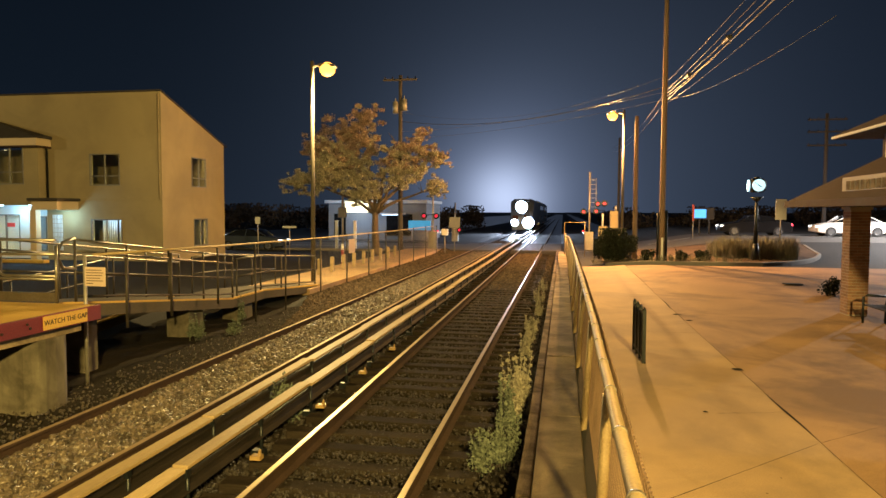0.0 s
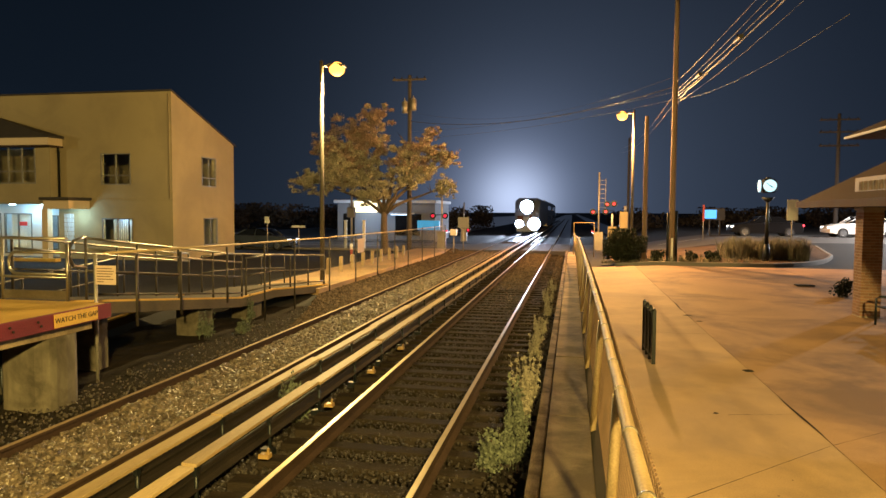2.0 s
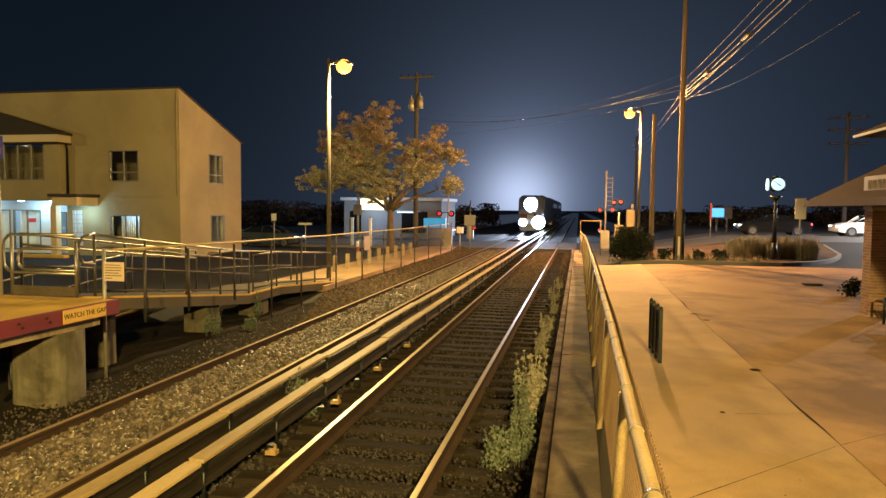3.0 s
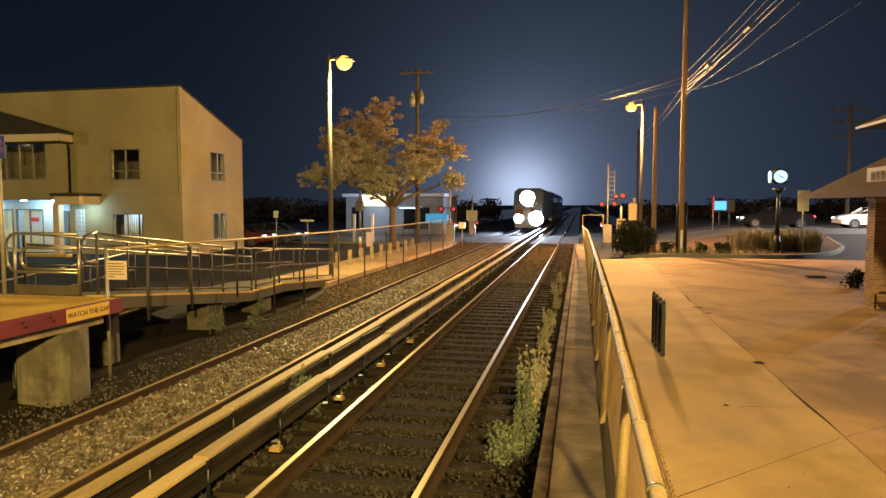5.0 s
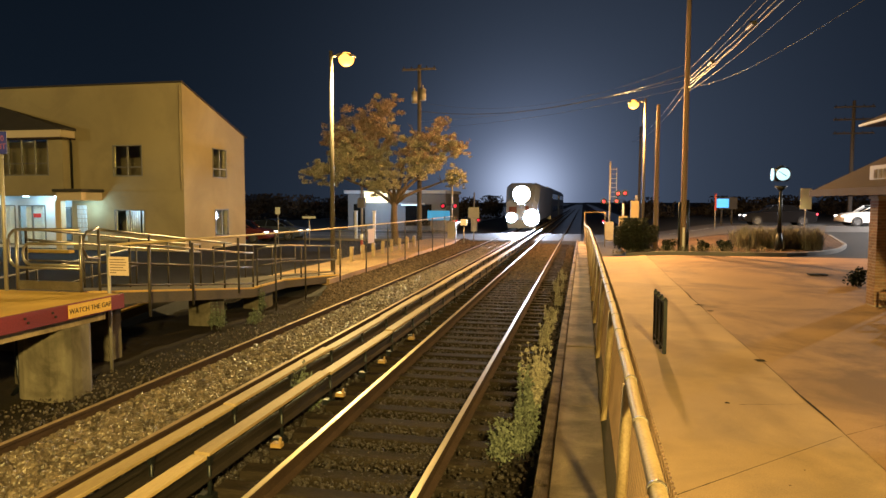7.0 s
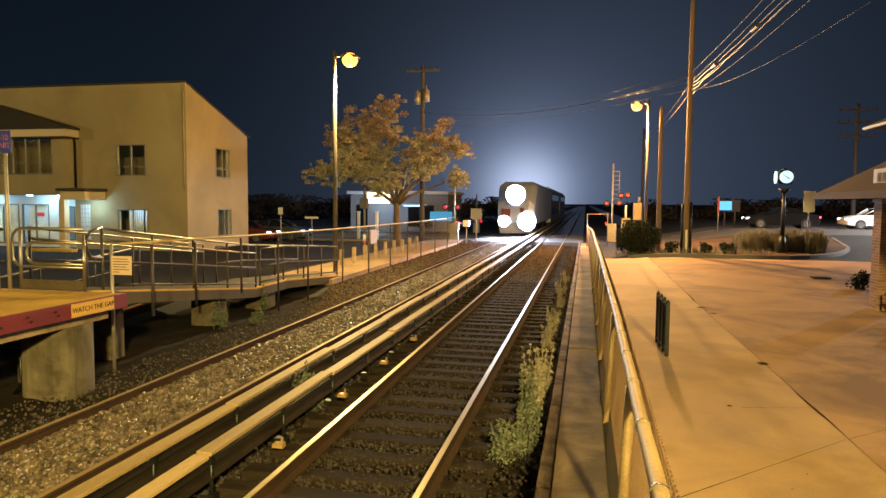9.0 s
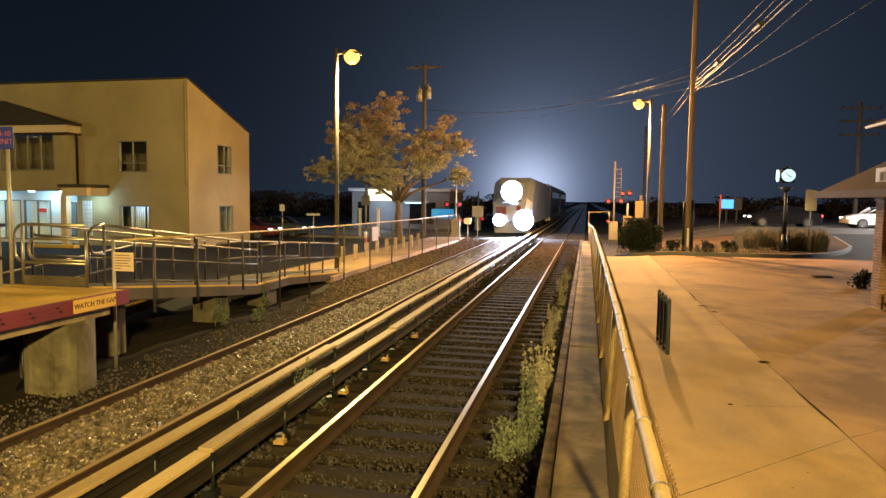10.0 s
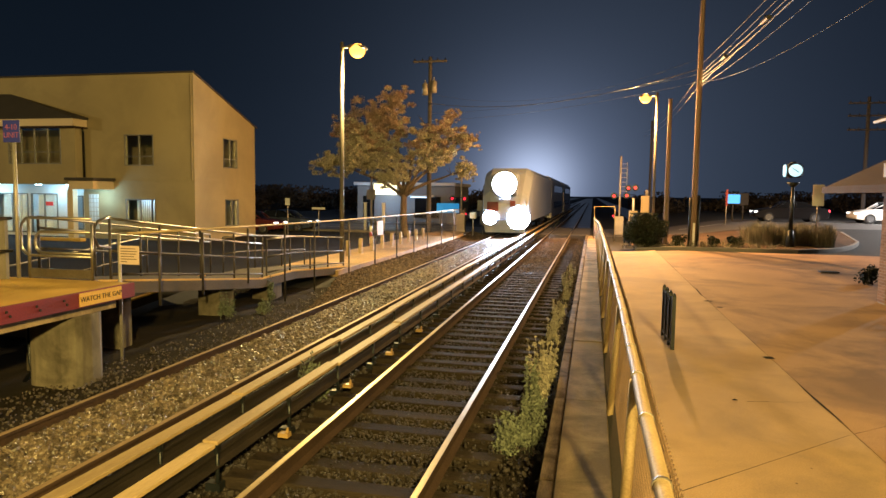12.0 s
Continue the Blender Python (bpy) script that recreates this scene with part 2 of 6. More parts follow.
M = dict(
    asphalt=mat("asphalt", (0.042, 0.041, 0.041), (0.024, 0.024, 0.025), 0.8, spec=0.25, scale=1.2, fine=90, bump=0.4),
    # near-black asphalt colour stands in for the unlit car park
    carpark=mat("unlit_asphalt", (0.020, 0.020, 0.022), (0.011, 0.011, 0.013), 0.85, spec=0.2, scale=1.0, fine=80, bump=0.3),
    rampc=mat("ramp_concrete", (0.105, 0.088, 0.066), (0.05, 0.042, 0.032), 0.8, scale=2.5, fine=40, bump=0.25),
    road=mat("worn_road", (0.13, 0.125, 0.12), (0.075, 0.072, 0.07), 0.7, spec=0.35, scale=1.0, fine=80, bump=0.3),
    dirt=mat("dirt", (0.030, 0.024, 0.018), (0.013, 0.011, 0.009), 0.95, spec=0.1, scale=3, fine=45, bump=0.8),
    # lighter than dirt: lamplight on the planted bed put into the colour
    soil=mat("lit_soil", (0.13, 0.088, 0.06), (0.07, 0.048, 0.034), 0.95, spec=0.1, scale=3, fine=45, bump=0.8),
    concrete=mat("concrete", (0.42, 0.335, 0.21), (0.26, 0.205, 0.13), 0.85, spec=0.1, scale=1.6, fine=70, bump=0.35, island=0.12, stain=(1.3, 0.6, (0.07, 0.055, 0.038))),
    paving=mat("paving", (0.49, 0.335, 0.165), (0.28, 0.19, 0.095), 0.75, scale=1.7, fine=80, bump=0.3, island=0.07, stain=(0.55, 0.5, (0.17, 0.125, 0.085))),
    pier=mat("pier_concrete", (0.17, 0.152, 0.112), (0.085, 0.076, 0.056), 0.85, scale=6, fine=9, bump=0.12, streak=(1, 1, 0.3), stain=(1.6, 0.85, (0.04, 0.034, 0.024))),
    yard=mat("worn_yard_concrete", (0.47, 0.29, 0.125), (0.27, 0.165, 0.073), 0.75, scale=1.3, fine=60, bump=0.35, island=0.08, stain=(0.33, 0.85, (0.13, 0.078, 0.048))),
    curb=mat("kerb_concrete", (0.22, 0.205, 0.185), (0.15, 0.14, 0.128), 0.8, scale=3, fine=50),
    ballast=mat("ballast", (0.145, 0.115, 0.078), (0.035, 0.028, 0.020), 0.38, spec=0.5, scale=20, fine=60, bump=0.3, island=-0.6),
    verge=mat("verge_gravel", (0.125, 0.092, 0.062), (0.045, 0.034, 0.024), 0.85, spec=0.1, scale=18, fine=60, bump=0.4, island=-0.5),
    cinder=mat("cinder", (0.07, 0.056, 0.04), (0.025, 0.02, 0.015), 0.5, scale=18, fine=60, bump=0.4, island=-0.5),
    oily=mat("oily_ballast", (0.030, 0.025, 0.020), (0.012, 0.010, 0.009), 0.6, spec=0.3, scale=18, fine=60, bump=0.4, island=-0.5),
    sleeper=mat("sleeper_wood", (0.034, 0.027, 0.020), (0.012, 0.010, 0.008), 0.85, spec=0.06, scale=9, fine=40, bump=0.6, island=0.3, streak=(0.3, 3, 3)),
    rail=mat("rail_steel", (0.62, 0.51, 0.29), (0.46, 0.37, 0.20), 0.36, 0.7, scale=6, fine=50, bump=0.04, streak=(1, 0.1, 1)),
    dullrail=mat("dull_rail_head", (0.40, 0.30, 0.17), (0.26, 0.19, 0.11), 0.5, 0.35, scale=6, fine=50, bump=0.08, streak=(1, 0.1, 1)),
    railrust=mat("rail_rust", (0.055, 0.034, 0.022), (0.028, 0.018, 0.013), 0.9, 0.0, spec=0.15, scale=8, fine=60, bump=0.4),
    board=mat("weathered_board", (0.48, 0.365, 0.175), (0.25, 0.185, 0.085), 0.55, scale=5, fine=40, bump=0.2, island=0.12, streak=(4, 0.25, 4)),
    timber=mat("timber", (0.31, 0.24, 0.165), (0.12, 0.09, 0.064), 0.85, spec=0.15, scale=6, fine=40, bump=0.6, streak=(4, 0.3, 4), stain=(2.0, 0.8, (0.04, 0.03, 0.022))),
    pole=mat("pole_wood", (0.21, 0.145, 0.09), (0.12, 0.082, 0.052), 0.85, scale=6, fine=30, bump=0.5, streak=(5, 5, 0.2)),
    # darker copy of the pole wood, with the far poles' weak light put in
    dimpole=mat("dim_pole_wood", (0.085, 0.075, 0.07), (0.05, 0.045, 0.042), 0.9, spec=0.15, scale=6, fine=30, bump=0.5, streak=(5, 5, 0.2)),
    bark=mat("bark", (0.16, 0.12, 0.085), (0.07, 0.052, 0.038), 0.9, scale=12, fine=30, bump=0.9, streak=(4, 4, 0.6)),
    stucco=mat("stucco", (0.36, 0.295, 0.155), (0.275, 0.225, 0.118), 0.9, scale=0.9, fine=110, bump=0.35, stain=(0.4, 0.4, (0.19, 0.155, 0.09))),
    fascia=mat("fascia_paint", (0.62, 0.50, 0.31), (0.52, 0.41, 0.25), 0.6, scale=2, fine=60, bump=0.08),
    shingle=mat("shingle", (0.05, 0.042, 0.036), (0.028, 0.024, 0.022), 0.9, scale=6, fine=50, bump=0.5),
    brownroof=mat("brown_roof", (0.046, 0.021, 0.014), (0.027, 0.013, 0.009), 0.85, scale=6, fine=50, bump=0.4, island=0.15),
    white=mat("white_paint", (0.74, 0.73, 0.70), (0.62, 0.61, 0.58), 0.5, scale=4, fine=60, bump=0.05),
    galv=mat("galvanised", (0.34, 0.32, 0.28), (0.24, 0.225, 0.195), 0.5, 0.45, scale=10, fine=70, bump=0.05),
    fencepipe=mat("fence_pipe", (0.52, 0.40, 0.20), (0.32, 0.24, 0.115), 0.58, 0.1, scale=9, fine=60, bump=0.1),
    lamppost=mat("lamp_post_paint", (0.13, 0.112, 0.085), (0.085, 0.073, 0.056), 0.5, 0.0, spec=0.4, scale=8, fine=60, bump=0.05),
    wire=mat("wire_steel", (0.36, 0.34, 0.30), (0.22, 0.20, 0.18), 0.45, 0.8, scale=9, fine=60, bump=0),
    rustwire=mat("rusty_wire", (0.16, 0.105, 0.062), (0.075, 0.048, 0.03), 0.6, 0.2, scale=9, fine=60, bump=0),
    darkrail=mat("dark_painted_steel", (0.07, 0.06, 0.048), (0.035, 0.03, 0.025), 0.5, 0.4, scale=8, fine=60, bump=0.1),
    handrail=mat("handrail_steel", (0.33, 0.31, 0.265), (0.21, 0.198, 0.172), 0.36, 0.85, scale=8, fine=60, bump=0.04),
    black=mat("black_iron", (0.018, 0.023, 0.028), (0.010, 0.013, 0.017), 0.42, 0.5, scale=10, fine=60, bump=0.1),
    yellow=mat("yellow_paint", (0.66, 0.43, 0.05), (0.46, 0.29, 0.035), 0.6, scale=5, fine=50, bump=0.15),
    red=mat("maroon_paint", (0.16, 0.018, 0.034), (0.095, 0.012, 0.021), 0.6, scale=5, fine=50, bump=0.15),
    insulator=mat("insulator", (0.34, 0.23, 0.07), (0.22, 0.15, 0.05), 0.4, scale=12, fine=60, bump=0.05),
    cable=mat("cable", (0.13, 0.105, 0.075), (0.035, 0.03, 0.026), 0.55, 0.0, scale=5, fine=40, bump=0),
    leaf=mat("leaf", (0.40, 0.37, 0.25), (0.21, 0.19, 0.125), 0.65, scale=2.0, fine=15, bump=0.1, spec=0.12, island=-0.4),
    # red-brown leaves, darkened to paint in the weaker light higher up
    autumn=mat("dim_autumn_leaf", (0.33, 0.24, 0.17), (0.18, 0.13, 0.095), 0.65, scale=2.0, fine=15, bump=0.1, spec=0.12, island=-0.4),
    hedge=mat("hedge_leaf", (0.032, 0.042, 0.028), (0.014, 0.019, 0.013), 0.6, scale=4, fine=20, bump=0.1, spec=0.12, island=-0.4),
    # gloss that mirrors the sky glow, standing in for haze over far ground
    hazegloss=mat("glossy_gravel", (0.06, 0.058, 0.055), (0.035, 0.034, 0.033), 0.34, spec=0.7, scale=1.5, fine=30, bump=0.05),
    dryweed=mat("dry_weed", (0.33, 0.31, 0.235), (0.18, 0.17, 0.13), 0.75, scale=6, fine=30, bump=0.1, island=-0.35),
    weed=mat("weed_leaf", (0.125, 0.15, 0.105), (0.06, 0.075, 0.052), 0.7, scale=6, fine=30, bump=0.1, island=-0.35),
    grass=mat("grass_blade", (0.25, 0.235, 0.165), (0.15, 0.145, 0.10), 0.8, scale=4, fine=30, bump=0.1, island=-0.35),
    brick=mat("brick", (0.26, 0.15, 0.10), (0.17, 0.095, 0.065), 0.85, scale=8, fine=50, bump=0.4, island=0.25),
    mortar=mat("mortar", (0.34, 0.30, 0.25), (0.25, 0.22, 0.19), 0.9, scale=8, fine=60),
    tyre=mat("tyre", (0.02, 0.02, 0.02), (0.012, 0.012, 0.012), 0.8, scale=10, fine=60),
    rim=mat("alloy", (0.6, 0.6, 0.6), (0.45, 0.45, 0.46), 0.25, 0.9, scale=6, fine=40, bump=0),
    carwhite=mat("white_car_paint", (0.72, 0.72, 0.70), (0.68, 0.68, 0.66), 0.2, scale=2, fine=20, bump=0),
    carblack=mat("black_car_paint", (0.010, 0.010, 0.012), (0.007, 0.007, 0.008), 0.3, spec=0.25, scale=2, fine=20, bump=0),
    carred=mat("red_car_paint", (0.10, 0.022, 0.02), (0.08, 0.018, 0.016), 0.2, scale=2, fine=20, bump=0),
    carblue=mat("dark_blue_car_paint", (0.06, 0.075, 0.11), (0.05, 0.06, 0.09), 0.2, scale=2, fine=20, bump=0),
    carglass=mat("tinted_glass", (0.008, 0.009, 0.010), (0.006, 0.006, 0.007), 0.1, spec=0.35, scale=2, fine=20, bump=0),
    loco=mat("loco_paint", (0.24, 0.27, 0.34), (0.18, 0.21, 0.27), 0.4, 0.15, scale=3, fine=40, bump=0.05),
    locored=mat("loco_red", (0.30, 0.045, 0.04), (0.22, 0.035, 0.03), 0.4, 0.0, scale=3, fine=40, bump=0.05),
    steelbody=mat("coach_steel", (0.22, 0.235, 0.27), (0.15, 0.16, 0.19), 0.4, 0.8, scale=3, fine=40, bump=0.08, streak=(1, 0.1, 4)),
    blue=mat("blue_sign", (0.03, 0.04, 0.30), (0.025, 0.032, 0.24), 0.45, scale=4, fine=50, bump=0.02),
    lettering=mat("sign_lettering", (0.30, 0.10, 0.22), (0.22, 0.07, 0.16), 0.5, scale=4, fine=50, bump=0),
    blacktext=mat("black_lettering", (0.02, 0.018, 0.015), (0.015, 0.014, 0.012), 0.6, scale=4, fine=50, bump=0),
    paper=mat("notice_board", (0.60, 0.48, 0.38), (0.5, 0.40, 0.31), 0.6, scale=4, fine=50, bump=0.02),
    shopwall=mat("shop_wall", (0.20, 0.215, 0.23), (0.14, 0.15, 0.16), 0.85, spec=0.2, scale=2, fine=50, bump=0.1),
    nameboard=mat("name_board_paint", (0.22, 0.195, 0.155), (0.15, 0.135, 0.11), 0.6, scale=4, fine=50, bump=0.05),
    palewall=mat("pale_wall", (0.55, 0.58, 0.60), (0.45, 0.48, 0.5), 0.8, scale=2, fine=50, bump=0.1),
    darkwood=mat("far_foliage", (0.065, 0.052, 0.042), (0.03, 0.026, 0.02), 0.8, scale=1, fine=8, bump=0.2, spec=0.12, island=-0.4),
    curtain=mat("curtain", (0.62, 0.64, 0.62), (0.45, 0.47, 0.47), 0.85, scale=3, fine=30, bump=0.2, streak=(6, 6, 0.2)),
    interior=mat("interior_wall", (0.35, 0.33, 0.30), (0.28, 0.26, 0.24), 0.9, scale=2, fine=30),
    marking=mat("road_paint", (0.62, 0.60, 0.56), (0.45, 0.43, 0.40), 0.7, scale=4, fine=60, bump=0.1),
    grating=mat("dark_iron", (0.032, 0.027, 0.023), (0.018, 0.016, 0.014), 0.6, 0.5, scale=8, fine=60),
    # what gives off light
    sodium=mat("sodium_lens", (0.015, 0.008, 0.002), rough=0.9, spec=0.0, bump=0, emit=4.2, glow=(1.0, 0.37, 0.035)),
    headlight=mat("headlight_lens", (1, 1, 1), rough=0.3, bump=0, emit=340, glow=(0.93, 0.95, 1.0)),
    ditch=mat("ditch_lens", (1, 1, 1), rough=0.3, bump=0, emit=270, glow=(0.93, 0.95, 1.0)),
    signalred=mat("signal_red", (0.2, 0.008, 0.01), rough=0.3, bump=0, emit=1.6, glow=(1.0, 0.012, 0.04)),
    tail=mat("tail_light", (0.2, 0.01, 0.01), rough=0.3, bump=0, emit=5, glow=(1.0, 0.05, 0.06)),
    carlamp=mat("car_headlight", (1, 1, 1), rough=0.3, bump=0, emit=3.5, glow=(1.0, 0.85, 0.65)),
    dial=mat("clock_dial", (0.25, 0.34, 0.32), rough=0.4, bump=0, emit=0.95, glow=(0.70, 1.0, 0.97)),
    cyan=mat("lit_blue_panel", (0.1, 0.4, 0.9), rough=0.4, bump=0, emit=0.9, glow=(0.10, 0.42, 0.95)),
    teal=mat("lit_teal_panel", (0.1, 0.4, 0.6), rough=0.4, bump=0, emit=0.4, glow=(0.08, 0.42, 0.75)),
    warmsign=mat("lit_warm_sign", (1, 0.8, 0.4), rough=0.4, bump=0, emit=2.2, glow=(1.0, 0.80, 0.38)),
    tube=mat("cool_lamp", (0.9, 1, 1), rough=0.4, bump=0, emit=8, glow=(0.72, 0.95, 1.0)),
    striplamp=mat("strip_lamp", (0.8, 0.9, 1), rough=0.4, bump=0, emit=2.0, glow=(0.75, 0.9, 1.0)),
    exitred=mat("exit_sign", (0.6, 0.05, 0.04), rough=0.4, bump=0, emit=0.12, glow=(0.9, 0.06, 0.04)),
    frame=mat("window_frame_paint", (0.19, 0.178, 0.155), (0.13, 0.122, 0.108), 0.5, scale=4, fine=60, bump=0.05),
    pane=glass("window_glass"),
)


# ---- building helpers ----
def box(bm, x0, x1, y0, y1, z0, z1, bevel=0.0):
    vs = [bm.verts.new((x, y, z)) for x in (x0, x1) for y in (y0, y1) for z in (z0, z1)]
    fs = [bm.faces.new([vs[i] for i in q]) for q in ((0, 1, 3, 2), (4, 6, 7, 5), (0, 4, 5, 1), (2, 3, 7, 6), (0, 2, 6, 4), (1, 5, 7, 3))]
    if bevel:
        es = list({e for f in fs for e in f.edges})
        bmesh.ops.bevel(bm, geom=es, offset=bevel, segments=1, affect="EDGES")
    return bm


def tube(bm, points, r, r2=None, seg=8, cap=True):
    """A round bar along points; r2: radius at its far end."""
    pts = [Vector(p) for p in points]
    rings = []
    for i, p in enumerate(pts):
        d = (pts[min(i + 1, len(pts) - 1)] - pts[max(i - 1, 0)]).normalized()
        side = d.cross(Vector((0, 0, 1)) if abs(d.z) < 0.95 else Vector((0, 1, 0))).normalized()
        up = side.cross(d)
        rad = r if r2 is None else r + (r2 - r) * i / (len(pts) - 1)
        rings.append([bm.verts.new(p + (side * math.cos(a) + up * math.sin(a)) * rad) for a in (2 * math.pi * k / seg for k in range(seg))])
    for a, b in zip(rings, rings[1:]):
        for k in range(seg):
            f = bm.faces.new((a[k], a[(k + 1) % seg], b[(k + 1) % seg], b[k]))
            f.smooth = True
    if cap:
        bm.faces.new(rings[0][::-1])
        bm.faces.new(rings[-1])
    return bm


def prism(bm, profile, a, b, axis="y"):
    """A closed profile pushed from a to b along an axis; profile in the two other axes, in order."""
    def at(u, v, w):
        return {"x": (w, u, v), "y": (u, w, v), "z": (u, v, w)}[axis]
    r0 = [bm.verts.new(at(u, v, a)) for u, v in profile]
    r1 = [bm.verts.new(at(u, v, b)) for u, v in profile]
    n = len(profile)
    for k in range(n):
        bm.faces.new((r0[k], r0[(k + 1) % n], r1[(k + 1) % n], r1[k]))
    bm.faces.new(r0[::-1])
    bm.faces.new(r1)
    return bm


def disc(bm, centre, normal, r, depth=0.04, seg=24):
    c, d = Vector(centre), Vector(normal).normalized()
    return tube(bm, [c - d * depth / 2, c + d * depth / 2], r, seg=seg)


def B():
    return bmesh.new()


def mesh_of(bm, name, material, normals=True):
    if normals:
        bmesh.ops.recalc_face_normals(bm, faces=bm.faces)
    me = bpy.data.meshes.new(name)
    bm.to_mesh(me)
    bm.free()
    me.materials.append(material)
    return me


def part(name, bm, material, parent, label=""):
    ob = new(name, mesh_of(bm, name, material))
    ob.parent = parent
    if label:
        tagged(ob, label)
    return ob


def piece(name, me, parent, place, turn=(0, 0, 0), size=(1, 1, 1)):
    ob = new(name, me)
    ob.parent = parent
    ob.location, ob.rotation_euler, ob.scale = place, turn, size
    return ob


def thing(name, label, category, place=(0, 0, 0), rz=0.0, group="", kind=""):
    ob = new(name)
    ob.empty_display_size = 0.2
    ob.matrix_world = pose(*place, 0, 0, rz)
    return tagged(ob, label, category, group, kind)


def whole(name, bm, material, label, category="", group="", kind="", place=(0, 0, 0), rz=0.0):
    ob = new(name, mesh_of(bm, name, material))
    ob.matrix_world = pose(*place, 0, 0, rz)
    return tagged(ob, label, category, group, kind)


def raw(name, verts, faces, material):
    me = bpy.data.meshes.new(name)
    me.from_pydata(verts, [], faces)
    me.materials.append(material)
    me.update()
    return me


def smooth(v):
    v = max(0.0, min(1.0, v))
    return v * v * (3 - 2 * v)


rng = random.Random(7)
nrng = np.random.default_rng(7)

NEAR, FAR = -2.09, -5.2275          # the tracks' middle lines
GAUGE = 1.41
FAR_GAUGE = 1.375
ROAD0, ROAD1 = 44.5, 54.5         # the crossing road


# ---- ground ----
def ground_z(x, y):
    """Height of the bare ground."""
    road = smooth((y - 42.5) / 2) * smooth((57 - y) / 2)
    if -7.6 < x < -0.2:
        return -0.34 + 0.31 * road
    if x >= -0.2:
        rise = 0.16 * smooth((y - 14) / 18) * smooth((x - 1) / 3)
        return -0.07 + rise + 0.85 * smooth((y - 36) / 12) * smooth((x - 4) / 7)
    under = smooth((x + 11.0) / 1.0) * smooth((20 - y) / 2)
    return -0.12 - 0.2 * under


def build_ground():
    xs = [-2500, -600, -150, -60, -40, -30, -24, -20, -17, -14, -12, -11, -10, -9, -8.2, -7.7, -7.3, -5, -2.5, -0.42, -0.3, 0.3, 1, 2, 3, 4, 5, 6, 7, 8, 9, 10, 11, 12, 14, 17, 20, 25, 30, 40, 60, 150, 600, 2500]
    ys = [-600, -100, -30, -10, 0, 4, 8, 12, 14, 16, 18, 19, 20, 22, 24, 26, 28, 30, 32, 34, 36, 38, 40, 42, 42.6, 43.2, 43.8, 44.4, 46, 48, 50, 53, 55, 56, 57, 58, 62, 70, 90, 140, 300, 900, 3500]
    bm = B()
    grid = [[bm.verts.new((x, y, ground_z(x, y))) for y in ys] for x in xs]
    for i in range(len(xs) - 1):
        for j in range(len(ys) - 1):
            bm.faces.new((grid[i][j], grid[i + 1][j], grid[i + 1][j + 1], grid[i][j + 1])).smooth = True
    whole("ground", bm, M["asphalt"], "dark worn asphalt and bare earth beside the railway", "ground", kind="structure")


def build_dirt():
    """The bare earth bed under the tracks and the ramp."""
    bm = B()
    xs, ys = np.arange(-10.2, -0.25, 0.2), np.arange(-6, 43, 0.25)
    g = [[bm.verts.new((x, y, -0.29 + 0.05 * noise.noise((x * 1.7, y * 1.7, 0)) + 0.02 * noise.noise((x * 6, y * 6, 3)))) for y in ys] for x in xs]
    for i in range(len(xs) - 1):
        for j in range(len(ys) - 1):
            bm.faces.new((g[i][j], g[i + 1][j], g[i + 1][j + 1], g[i][j + 1])).smooth = True
    whole("track_bed", bm, M["dirt"], "dark oily earth track bed with scattered debris", "track bed", kind="structure")


# ---- tracks ----
RAIL = [(-0.036, 0), (0.036, 0), (0.037, -0.03), (0.009, -0.045), (0.009, -0.13), (0.07, -0.155), (0.07, -0.165), (-0.07, -0.165), (-0.07, -0.155), (-0.009, -0.13), (-0.009, -0.045), (-0.037, -0.03)]


def build_track(x, gauge, name, label, head="rail"):
    track = thing(name, label, "railway track", (x, 0, 0), kind="structure")
    for s in (-1, 1):
        bm = B()
        prism(bm, [(u, v - 0.006) for u, v in RAIL], -8, 260)
        r = part("rail", bm, M["railrust"], track, "rusty brown rail web and foot")
        r.location.x = s * gauge / 2
        bm = B()
        box(bm, -0.028, 0.028, -8, 260, -0.008, 0.0)
        part("rail_head", bm, M[head], r, "worn steel running surface")
    return track


def build_sleepers(track, y0, y1, step, top, width=2.5):
    bm = B()
    box(bm, -width / 2, width / 2, -0.11, 0.11, -0.16, 0, 0.012)
    me = mesh_of(bm, "sleeper", M["sleeper"])
    y = y0
    while y < y1:
        piece("sleeper", me, track, (rng.uniform(-0.05, 0.05), y + rng.uniform(-0.03, 0.03), top + rng.uniform(-0.012, 0.012)), (0, 0, rng.uniform(-0.02, 0.02)), (1, rng.uniform(0.9, 1.08), 1))
        y += step


def stones(name, count, xfn, zfn, size, material, label, y0=3.0, y1=42.0):
    """Loose stones, each an uneven twelve-cornered lump, thinning out with distance."""
    t = (1 + 5 ** 0.5) / 2
    iv = np.array([(-1, t, 0), (1, t, 0), (-1, -t, 0), (1, -t, 0), (0, -1, t), (0, 1, t), (0, -1, -t), (0, 1, -t), (t, 0, -1), (t, 0, 1), (-t, 0, -1), (-t, 0, 1)]) / 1.9
    fi = np.array([(0, 11, 5), (0, 5, 1), (0, 1, 7), (0, 7, 10), (0, 10, 11), (1, 5, 9), (5, 11, 4), (11, 10, 2), (10, 7, 6), (7, 1, 8), (3, 9, 4), (3, 4, 2), (3, 2, 6), (3, 6, 8), (3, 8, 9), (4, 9, 5), (2, 4, 11), (6, 2, 10), (8, 6, 7), (9, 8, 1)])
    u = nrng.random(count)
    y = y0 * (y1 / y0) ** u
    x = xfn(count, y)
    grow = np.clip(y / 14, 1, 1.5)
    s = size * nrng.uniform(0.55, 1.25, count) * grow
    z = zfn(x, y) + nrng.uniform(-0.3, 0.35, count) * s
